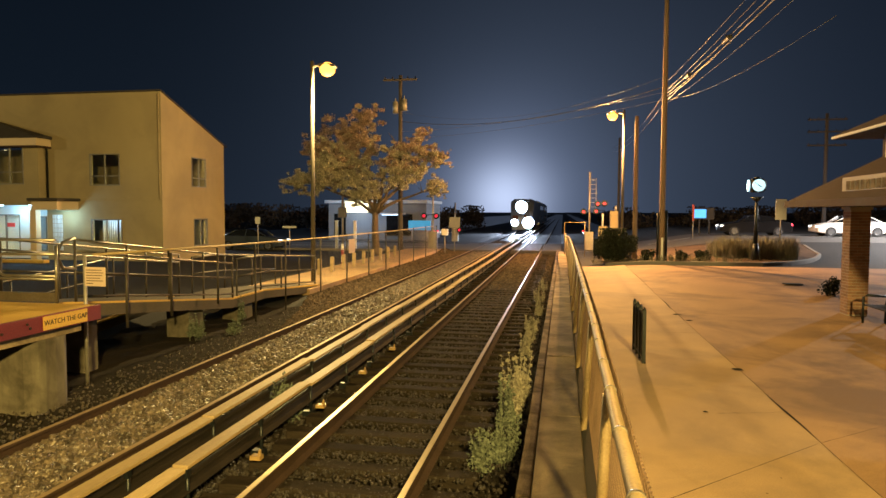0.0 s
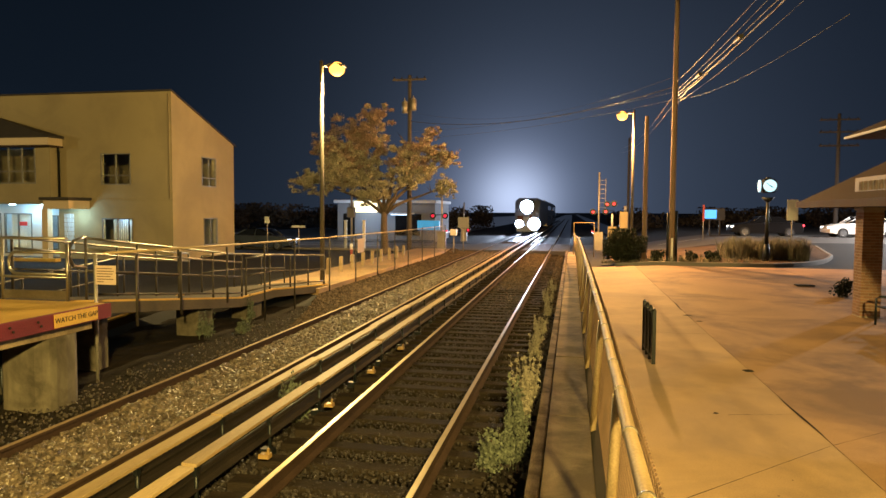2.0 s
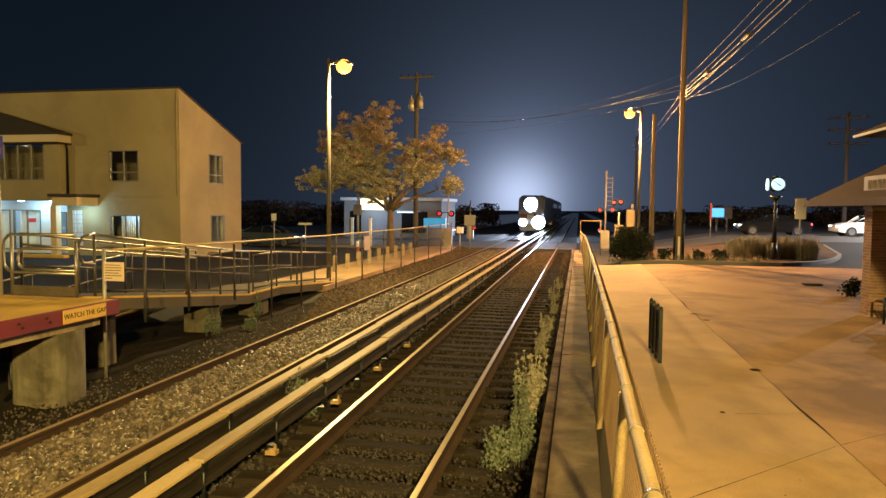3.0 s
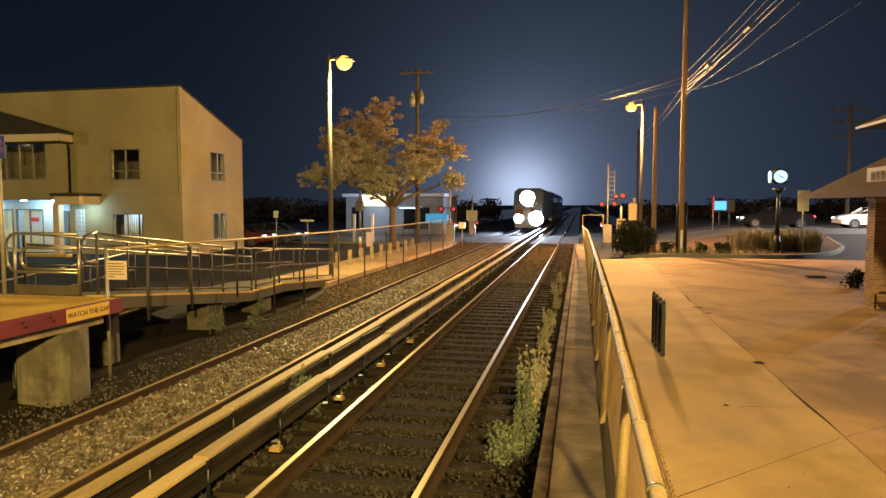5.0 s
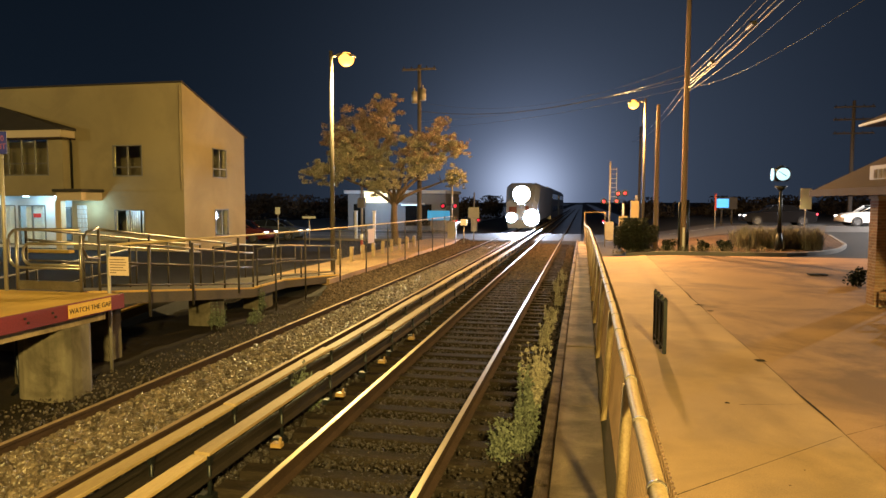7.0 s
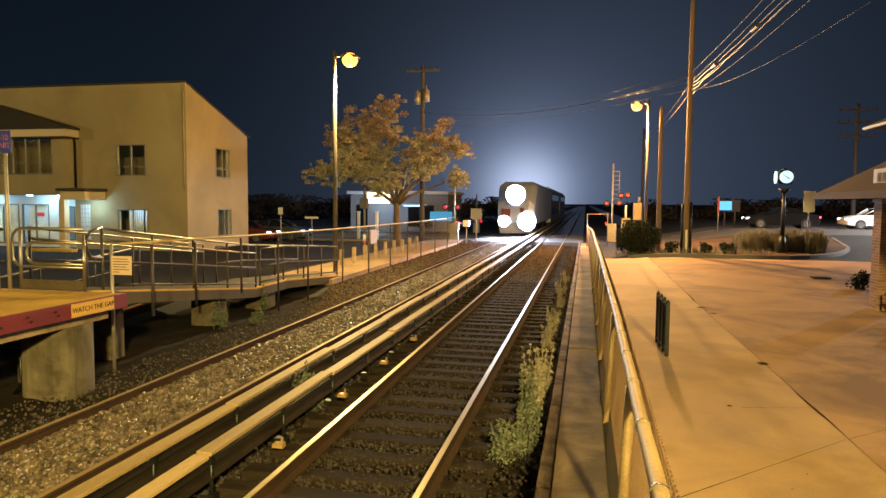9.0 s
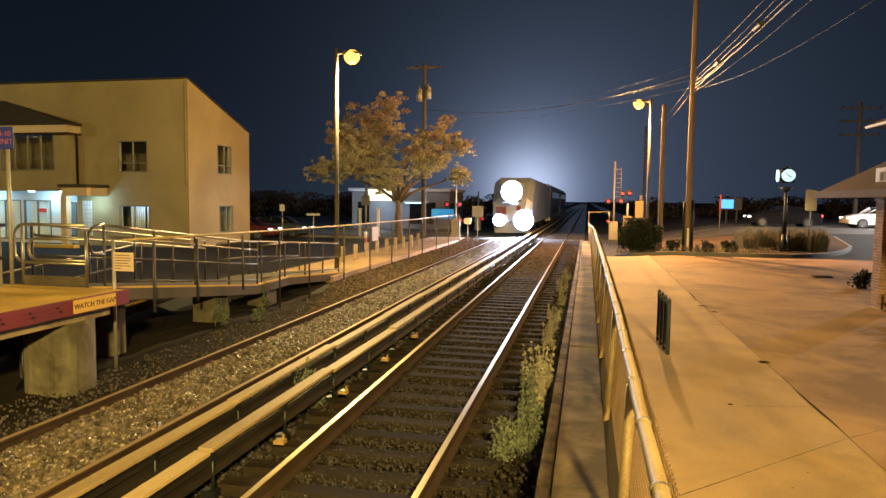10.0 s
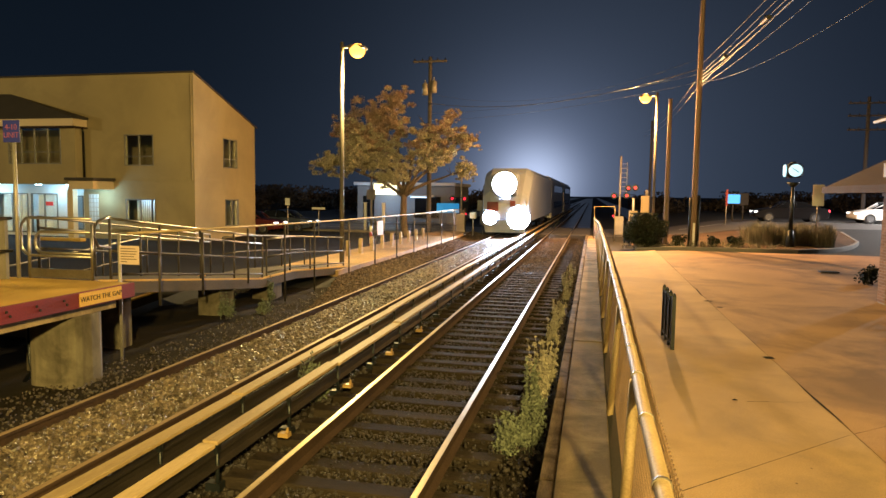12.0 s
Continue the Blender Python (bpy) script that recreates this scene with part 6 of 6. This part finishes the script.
    tube(bm, [(7.12, 19.72, 4.56), (7.12, -8, 4.56)], 0.035, seg=8)
    part("upper_gutter", bm, M["palewall"], st, "pale upper gutter")
    bm = B()
    box(bm, ex + 0.35, ex + 0.42, 12.0, 16.9, 2.98, 3.36)
    bd = part("name_board", bm, M["nameboard"], st, "pale station name board with worn lettering")
    for k in range(17):
        bm = B()
        y = 16.65 - k * 0.25
        box(bm, ex + 0.338, ex + 0.349, y - 0.15, y, 3.07, 3.27)
        part("letter_bar", bm, M["timber"], bd)
    bm = B()
    box(bm, 9.6, 16, -8, 16.8, -0.1, 2.7)
    part("inner_wall", bm, M["brick"], st, "shaded brick wall")


def brick_pillar(place):
    ob = thing("brick_pillar", "square brick pillar under the station eaves", "pillar", place)
    h, w = 2.66, 0.46
    bm = B()
    box(bm, -w / 2 + 0.008, w / 2 - 0.008, -w / 2 + 0.008, w / 2 - 0.008, -0.1, h)
    part("core", bm, M["mortar"], ob, "mortar core")
    bm = B()
    box(bm, -w / 2 - 0.03, w / 2 + 0.03, -w / 2 - 0.03, w / 2 + 0.03, h - 0.08, h, 0.01)
    part("cap", bm, M["mortar"], ob)
    full, half = B(), B()
    box(full, -0.0895, 0.0895, -0.045, 0.045, -0.031, 0.031, 0.004)
    box(half, -0.0415, 0.0415, -0.045, 0.045, -0.031, 0.031, 0.004)
    full, half = mesh_of(full, "brick", M["brick"]), mesh_of(half, "brick", M["brick"])
    c, z = 0, 0.035
    while z < h - 0.1:
        row = ((full, -0.139), (full, 0.048), (half, 0.187)) if c % 2 else ((half, -0.187), (full, -0.048), (full, 0.139))
        for face in (0, 3):
            for me, u in row:
                x, y = (u, -w / 2 + 0.045) if face == 0 else (-w / 2 + 0.045, -u)
                out = rng.uniform(-0.003, 0.003)
                piece("brick", me, ob, (x + (out if face else 0), y + (0 if face else out), z), (0, 0, face * math.pi / 2))
        z += 0.0725
        c += 1


def build_bench():
    ob = thing("bench", "black metal slatted bench by the station", "bench", (7.15, 16.1, 0.0), rz=-90)
    for x in (-0.75, 0.75):
        bm = B()
        tube(bm, [(x, -0.28, 0), (x, -0.28, 0.62), (x, -0.2, 0.66), (x, 0.2, 0.64)], 0.028, seg=8)
        tube(bm, [(x, 0.2, 0), (x, 0.2, 0.45), (x, 0.3, 0.95)], 0.028, seg=8)
        part("end_frame", bm, M["black"], ob, "curved iron end frame")
    for k in range(6):
        bm = B()
        box(bm, -0.78, 0.78, -0.26 + k * 0.085, -0.2 + k * 0.085, 0.42, 0.445)
        part("seat_slat", bm, M["black"], ob)
    for k in range(4):
        bm = B()
        box(bm, -0.78, 0.78, 0.21 + k * 0.025, 0.235 + k * 0.025, 0.52 + k * 0.11, 0.59 + k * 0.11)
        part("back_slat", bm, M["black"], ob)


def build_far_left():
    shop = thing("shop_building", "low pale shop with a lit canopy beyond the street", "building", (0, 0, 0))
    bm = B()
    box(bm, -22, -12.5, 61, 68, -0.2, 3.3)
    part("wall", bm, M["shopwall"], shop)
    bm = B()
    box(bm, -22.2, -12.3, 60.4, 68.2, 3.3, 3.6, 0.05)
    part("roof", bm, M["palewall"], shop, "pale flat roof")
    bm = B()
    box(bm, -20.1, -17.9, 60.2, 60.39, 2.45, 3.45, 0.03)
    part("lit_sign", bm, M["warmsign"], shop, "glowing yellow sign")
    bm = B()
    box(bm, -16.7, -14.3, 59.6, 60.38, 2.28, 2.42, 0.03)
    canopy = part("canopy", bm, M["palewall"], shop, "pale flat canopy over the shop door")
    bm = B()
    box(bm, -16.4, -14.6, 59.7, 59.95, 2.2, 2.275)
    part("strip_lamp", bm, M["striplamp"], canopy, "cool strip lamp under the canopy")
    for x in (-21.4, -16.3, -14.9):
        bm = B()
        box(bm, x, x + 1.1, 60.93, 60.99, 0.3, 2.3)
        part("window", bm, M["carglass"], shop, "dark shop window")
    bm = B()
    box(bm, -13.5, -11.5, 58.0, 58.2, 0.9, 1.75, 0.04)
    panel = whole("advertising_board", bm, M["teal"], "glowing teal panel on legs beyond the street", "panel")
    for x in (-13.2, -11.8):
        bm = B()
        tube(bm, [(x, 58.1, -0.15), (x, 58.1, 0.88)], 0.06, seg=8)
        part("leg", bm, M["galv"], panel)
    lamp("shop_lamp", "POINT", (-18.6, 58.6, 2.4), 260, (0.70, 0.86, 1.0), 0.2)


def far_woods():
    cs = []
    r = random.Random(3)
    for k in range(240):
        x = r.uniform(-90, 90)
        y = r.uniform(80, 125)
        if -13 < x < 7:
            continue
        cs.append((x, y, r.uniform(0.3, 2.4), r.uniform(0.9, 1.7)))
    ob = leaf_cloud("far_trees", cs, M["darkwood"], 60000, 0.24, None, "", 0.9)
    tagged(ob, "dark band of distant trees beyond the street", "trees", kind="stuff")


# ---- build: structure ----
build_ground()
build_dirt()
near_track = build_track(NEAR, GAUGE, "railway_track", "old track with dark timber sleepers and polished rails")
far_track = build_track(FAR, FAR_GAUGE, "railway_track", "track bedded in tan ballast with brown rails", "dullrail")
build_ballast()
build_power_rail(-4.00, -3.85, -1, "power_rail", 6.87)
build_power_rail(-3.475, -3.32, 1, "power_rail", 5.45)
build_crossing()
build_plaza()
build_strip()
build_planter()
build_track_fence()
build_left_fence()
build_left_side()
build_platform()
build_ramp()
build_house()
build_station()
build_far_left()
far_woods()

# ---- build: things ----
street_lamp((-8.5, 22.0, 0.0), 7.66, 0.55, "tall grey platform lamp with an orange sodium light", 5200)
street_lamp((3.13, 37.0, 0.1), 7.97, -0.60, "grey lamp post with an orange sodium light by the bush", 12500, (1.0, 0.45, 0.10))
street_lamp((4.0, -7.4, 0.0), 7.4, -0.55, "grey platform lamp with an orange sodium light", 27500, (1.0, 0.615, 0.125), soft=0.4)
street_lamp((-9.3, -6.0, 0.0), 7.6, 0.55, "grey platform lamp with an orange sodium light", 900, (1.0, 0.67, 0.21))
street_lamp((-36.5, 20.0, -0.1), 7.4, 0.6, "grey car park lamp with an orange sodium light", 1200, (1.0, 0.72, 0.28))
street_lamp((25.0, 43.0, 0.6), 8.6, -0.6, "street lamp by the road with a pale light", 7500, (1.0, 0.84, 0.66), True)
street_lamp((-40.0, 50.0, -0.1), 8.2, 0.6, "street lamp by the road with a pale light", 5000, (0.85, 0.95, 1.0))
utility_pole((4.68, 33.4, 0.15), 13.0, 0.15, "tall orange-lit timber utility pole in the planted island", guard=True)
utility_pole((3.55, 34.6, 0.1), 7.2, 0.13, "shorter bare timber pole beside the lamp")
utility_pole((-10.3, 42.0, -0.1), 11.3, 0.17, "timber utility pole with transformer cans behind the tree", arms=((11.0, 1.1),), cans=((-0.30, 9.25), (0.27, 9.4)), tone="dimpole")
utility_pole((21.2, 60.0, 0.5), 10.2, 0.18, "distant timber utility pole with three crossarms", arms=((9.7, 1.5), (8.7, 1.5), (7.6, 1.5)), tone="dimpole")
utility_pole((4.9, 62.0, 0.3), 8.9, 0.14, "thin dark pole beyond the crossing", tone="dimpole")
build_barrier()
build_clock()
brick_pillar((7.16, 18.1, 0.05))
build_bench()
crossing_signal((1.75, 46.0, 0.0), 5.22, [(-0.38, 2.58), (0.44, 2.61), (0.53, 3.10), (0.97, 3.13)], "crossing signal mast with red lights lit", -1)
crossing_signal((-8.75, 45.0, -0.05), 4.6, [(-0.6, 2.3), (0.25, 2.3)], "crossing signal mast with red lights lit", 1)
crossing_signal((-9.3, 58.0, -0.05), 3.4, [(-0.3, 1.6), (0.4, 1.0)], "far crossing signal with red lights lit")
traffic_sign((10.74, 36.0, 0.2), 3.04, 0.53, 1.03, "pale notice panel on a thin post in the planted island", "white", "notice_sign")
traffic_sign((-18.2, 38.0, -0.12), 2.3, 0.32, 0.42, "small pale street sign on a post", "palewall", "street_sign")
traffic_sign((-16.6, 39.0, -0.12), 1.75, 0.9, 0.14, "flat-topped pale sign post by the street", "palewall", "street_sign")
traffic_sign((8.75, 48.0, 0.6), 2.5, 0.14, 1.1, "thin red-orange marker post by the street", "locored", "marker_post")
for x, y in ((-15.29, 44.0), (-13.98, 44.0)):
    bm = B()
    box(bm, -0.09, 0.09, -0.09, 0.09, -0.2, 1.95, 0.02)
    box(bm, -0.12, 0.12, -0.12, 0.12, 1.95, 2.02, 0.02)
    whole("gate_pillar", bm, M["white"], "slim white post beside the street", "post", "white street posts", place=(x, y, -0.1))
signal = thing("pedestrian_signal", "green-grey signal box on a pole by the street", "signal", (-16.89, 50.0, -0.05))
bm = B()
tube(bm, [(0, 0, -0.1), (0, 0, 3.9)], 0.09, seg=8)
part("pole", bm, M["galv"], signal)
bm = B()
box(bm, -0.3, 0.3, -0.3, 0.1, 2.1, 2.9, 0.04)
part("box", bm, M["shopwall"], signal, "grey-green metal box")
marker = thing("marker_bollard", "short red and white banded post", "bollard", (-10.15, 30.0, -0.1))
for k in range(4):
    bm = B()
    tube(bm, [(0, 0, k * 0.28), (0, 0, k * 0.28 + 0.28)], 0.07, seg=10)
    part("band", bm, M["white"] if k % 2 else M["locored"], marker)
bm = B()
box(bm, 9.55, 10.4, 52.0, 52.15, 2.15, 2.8, 0.03)
mon = whole("lit_sign", bm, M["cyan"], "glowing blue sign beside a pale panel", "sign")
bm = B()
box(bm, 9.5, 11.0, 52.16, 52.3, 2.05, 2.9)
box(bm, 9.9, 10.0, 52.17, 52.27, 0.4, 2.05)
box(bm, 10.6, 10.7, 52.17, 52.27, 0.4, 2.05)
part("sign_backing", bm, M["grating"], mon)

cabinet = thing("relay_cabinet", "tan metal relay cabinet beside the crossing", "cabinet", (3.38, 46.3, 0.0))
bm = B()
box(bm, -0.26, 0.26, -0.25, 0.25, -0.1, 2.62, 0.03)
part("body", bm, M["stucco"], cabinet)
bm = B()
box(bm, -0.2, 0.2, -0.275, -0.252, 0.5, 2.45, 0.01)
part("door", bm, M["stucco"], cabinet, "flush cabinet door")
bm = B()
tube(bm, [(0.1, 0, 2.6), (0.1, 0, 3.0)], 0.09, seg=8)
part("vent_pipe", bm, M["galv"], cabinet)
box_ob = thing("junction_box", "low tan junction box with a slim post beside the crossing", "junction box", (2.64, 46.2, 0.0))
bm = B()
box(bm, -0.28, 0.28, -0.2, 0.2, -0.1, 1.62, 0.03)
part("body", bm, M["stucco"], box_ob)
bm = B()
tube(bm, [(0, 0, 1.6), (0, 0, 2.45)], 0.07, seg=8)
part("post", bm, M["white"], box_ob, "pale slim post")
panel = thing("crossing_sign", "pale square sign on a thin post at the crossing", "sign", (-7.02, 43.6, 0.0))
bm = B()
tube(bm, [(0, 0, -0.2), (0, 0, 1.5)], 0.035, seg=8)
part("post", bm, M["galv"], panel)
bm = B()
box(bm, -0.37, 0.37, -0.05, -0.02, 1.46, 2.18, 0.02)
part("panel", bm, M["shopwall"], panel)

case = thing("signal_case", "small white metal signal case on a post at the crossing", "signal case", (-7.46, 42.4, 0.0))
bm = B()
tube(bm, [(0, 0, -0.3), (0, 0, 1.02)], 0.04, seg=8)
part("post", bm, M["galv"], case)
bm = B()
box(bm, -0.2, 0.2, -0.2, 0.2, 1.02, 1.42, 0.02)
part("case_box", bm, M["white"], case)

# wires
A0 = (4.68, 33.4)
B0 = (5.45, -8.0)
for z0, z1, sag, r, wob in ((8.15, 8.9, 0.55, 0.014, 0.012), (8.0, 8.75, 0.6, 0.0135, 0.0), (7.85, 8.85, 0.5, 0.015, 0.02), (8.3, 9.3, 0.5, 0.008, 0.0), (7.7, 8.6, 0.8, 0.006, 0.0), (8.7, 9.6, 0.5, 0.007, 0.0)):
    cable((A0[0] + 0.05, A0[1], z0), (B0[0] - 0.15 * (9 - z1), B0[1], z1), sag, r, "thick bundled overhead cable lit orange" if r > 0.013 else "thin dark overhead utility wire", wob)
for z0 in (7.85, 8.3):
    cable((A0[0] + 0.05, A0[1], z0), (4.0 + 0.35 * (z0 - 7), 64.0, z0 + 0.2), 0.6, 0.008, "thin dark overhead utility wire")
cable((4.68, 33.4, 7.9), (4.33, 12.00, 5.75), 0.33, 0.004, "thin dark overhead utility wire")
for z0, z1, sag, r, label in ((8.50, 8.30, 0.80, 0.016, "overhead cable across the tracks"), (8.98, 8.90, 1.10, 0.005, "thin overhead wire across the tracks"),
                              (8.25, 7.65, 0.35, 0.006, "thin bare metal wire across the tracks"), (7.90, 7.22, 0.35, 0.006, "thin bare metal wire across the tracks")):
    cable((4.68, 33.4, z0), (-10.3, 42.0, z1), sag, r, label, tone="wire" if r == 0.006 else "cable")
for t, side in ((0.125, -1), (0.27, 1)):
    bm = B()
    tube(bm, [(0, -0.42, -0.02), (0, -0.34, 0), (0, 0.34, 0.02), (0, 0.42, 0.02)], 0.075, seg=8)
    tube(bm, [(0, 0.1, 0.05), (0, 0.1, 0.17)], 0.04, 0.03, seg=6)
    z = 8.15 + 0.75 * t - 2.2 * t * (1 - t)
    whole("splice_case", bm, M["grating"], "dark splice case strapped to the bundled cable", "splice case", "splice cases", place=(4.73 + 0.7 * t, 33.4 - 41.4 * t, z - 0.03))

# trees and plants
tree((-11.4, 40.0, -0.1), [(-2.6, -0.6, 6.4), (-0.8, 0.4, 7.6), (1.4, -0.5, 6.8), (3.9, 0.2, 5.7), (-4.6, 0.4, 4.5), (3.7, 0.2, 4.1), (1.5, -0.7, 4.5), (-1.4, -0.6, 4.4)],
     [(-0.6, 0.2, 8.3, 0.75), (-2.4, 0.3, 7.4, 0.95), (-1.4, 0.3, 7.6, 0.85), (-3.6, 0.2, 6.4, 0.95), (-3.0, 0.0, 5.5, 1.0), (-2.0, -0.5, 5.9, 1.05), (-0.7, -0.3, 6.5, 0.85), (-5.3, 0.2, 4.4, 0.6), (-4.5, 0.2, 4.6, 0.8),
      (-3.1, -0.3, 4.6, 0.85), (-1.7, -0.7, 4.6, 0.95), (-0.3, -0.7, 4.7, 0.85), (-0.2, -0.8, 3.8, 0.6), (-0.9, -0.8, 3.5, 0.45), (1.2, -0.5, 5.6, 0.85), (2.2, -0.3, 6.1, 0.95), (1.9, -0.5, 4.9, 0.8),
      (1.3, -0.6, 4.4, 0.55), (3.3, 0.1, 6.0, 0.7), (4.1, 0.2, 5.9, 0.5), (2.9, 0.4, 7.4, 0.4), (2.5, 0.2, 6.9, 0.45), (3.75, 0.3, 4.35, 0.5), (3.95, 0.2, 3.95, 0.45), (3.5, 0.4, 4.0, 0.4)],
     "broad street tree with yellow-green and autumn leaves", 5, 90000, 0.056)
bush("bush", (2.55, 33.6, 0.05), 2.0, 1.5, 1.7, M["hedge"], "dense dark green clipped bush at the fence end", 24000, 0.055, 1)
r_ = random.Random(9)
grass_bed("ornamental_grass", [(r_.uniform(7.5, 11.2), r_.uniform(34.6, 36.6), r_.uniform(0.7, 1.25), 60) for _ in range(190)], "tall dry ornamental grasses round the clock", 2)
grass_bed("low_grass", [(r_.uniform(3.7, 9.0), r_.uniform(32.8, 33.8), r_.uniform(0.2, 0.45), 12) for _ in range(60)], "low dry tufts along the kerb", 4)
grass_bed("low_grass", [(r_.uniform(1.5, 3.4), r_.uniform(33.0, 33.7), r_.uniform(0.15, 0.3), 12) for _ in range(24)], "low pale tufts below the bush", 5)
for k, x in enumerate((4.05, 5.6, 6.6)):
    bush("shrub", (x, 33.6 + 0.5 * (k > 2), 0.2), 0.8, 0.7, 0.55 + 0.3 * (k > 2), M["hedge"], "small dark shrub in the planted island", 900, 0.06, 20 + k, "shrubs")
bush("low_shrub", (8.0, 21.8, 0.05), 0.45, 0.45, 0.6, M["hedge"], "small dark shrub beside the pillar", 500, 0.05, 40)


def weed(place, h, n, label, seed, tall=True, dry=False):
    """A weed: upright stems with small leaves."""
    r = random.Random(seed)
    ob = thing("weed", label, "weed", place, group="weeds along the track")
    bm, cs = B(), []
    for _ in range(n):
        a, l = r.uniform(0, 6.28), r.uniform(0.02, 0.22) * h
        hh = h * r.uniform(0.55, 1.0)
        b = (r.uniform(-0.1, 0.1), r.uniform(-0.12, 0.12))
        pts = [(b[0], b[1], -0.05), (b[0] + l * 0.4 * math.cos(a), b[1] + l * 0.4 * math.sin(a), hh * 0.55), (b[0] + l * math.cos(a), b[1] + l * math.sin(a), hh)]
        tube(bm, pts, 0.006, 0.002, 4)
        for t in np.linspace(0.25, 1.0, 7):
            p = Vector(pts[0]).lerp(Vector(pts[2]), t)
            cs.append((p.x, p.y, p.z, 0.05 * (1.3 - 0.95 * t) * r.uniform(0.5, 1.3) * (1 if tall else 1.5)))
    tone = M["dryweed"] if dry else M["weed"]
    tagged(part("stem_tangle", bm, tone, ob), kind="stuff")
    leaf_cloud("leaves", cs, tone, n * (230 if dry else 120), 0.019 if dry else 0.024, ob, "", 1.0)
    return ob


weed((-0.84, 7.1, -0.22), 0.45, 9, "bushy green weed by the rail", 1, False)
weed((-0.60, 7.25, -0.22), 0.62, 12, "leafy green weed at the strip's edge", 2)
weed((-0.62, 8.2, -0.22), 0.75, 8, "leafy pale weed at the strip's edge", 3)
weed((-0.58, 8.8, -0.22), 0.9, 12, "tall dry weed at the strip's edge", 6, True, True)
weed((-0.56, 9.5, -0.22), 0.85, 10, "tall dry weed at the strip's edge", 4, True, True)
for k, y in enumerate((12.8, 13.9, 15.6, 17.9, 20.6, 24.0)):
    weed((-0.66 + 0.05 * math.sin(k * 3), y, -0.25), 0.55 + 0.12 * math.sin(k * 2), 5, "sparse dry weed at the strip's edge", 10 + k, True, True)
weed((-3.62, 8.3, -0.26), 0.72, 8, "small green weed between the power rails", 30, False)
weed((-8.0, 15.6, -0.25), 0.75, 5, "slim weed beside the ramp pier", 31)
weed((-7.9, 13.4, -0.25), 0.6, 9, "dry weed tangle at the ramp pier", 32)
weed((-7.4, 14.2, -0.25), 0.3, 6, "low weed below the ramp", 34, False)

ins = build_insulator()
ins.matrix_world = pose(-3.13, 6.44, -0.06)
for k in range(1, 4):
    copy_thing(ins, pose(-3.13, 6.44 + 1.9 * k, -0.06))

# vehicles
car((19.4, 50.3, ground_z(19.4, 50.3) + 0.012), 180, "carwhite", "white saloon waiting at the crossing with tail lights lit", True)
car((13.2, 50.3, ground_z(13.2, 50.3) + 0.012), 180, "carblack", "black saloon waiting at the crossing with lights on", True)
car((-20.9, 43.0, -0.12), 0, "carblue", "dark blue saloon waiting on the street", True)
red_car = car((-21.9, 40.0, -0.12), 0, "carred", "red saloon that draws up beside the building", True)
loco = build_loco()
coach = build_coach()
coach_b = copy_thing(coach, pose(FAR, 128, 0))

# sleepers last
build_sleepers(near_track, -6.01, 44.0, 0.53, -0.165)
build_sleepers(far_track, 26.0, 44.0, 0.6, -0.16)


def motions():
    run = [(0.0, 86.5), (1.0, 83.0), (2.0, 79.3), (3.0, 75.2), (4.0, 71.2), (5.0, 67.4), (6.0, 63.2), (7.0, 58.8), (8.0, 55.0), (9.0, 51.5), (10.0, 47.8), (11.0, 44.2), (12.0, 40.9)]
    for ob, back in ((loco, 0.0), (coach, 22.0), (coach_b, 48.2)):
        walk(ob, [(t, pose(FAR, y + back, 0)) for t, y in run])
    drive = [(0.0, -33.0), (2.8, -30.0), (3.4, -27.6), (4.0, -24.4), (4.5, -22.4), (4.8, -21.9), (12.0, -21.9)]
    walk(red_car, [(t, pose(x, 40.0, -0.12)) for t, x in drive])


motions()
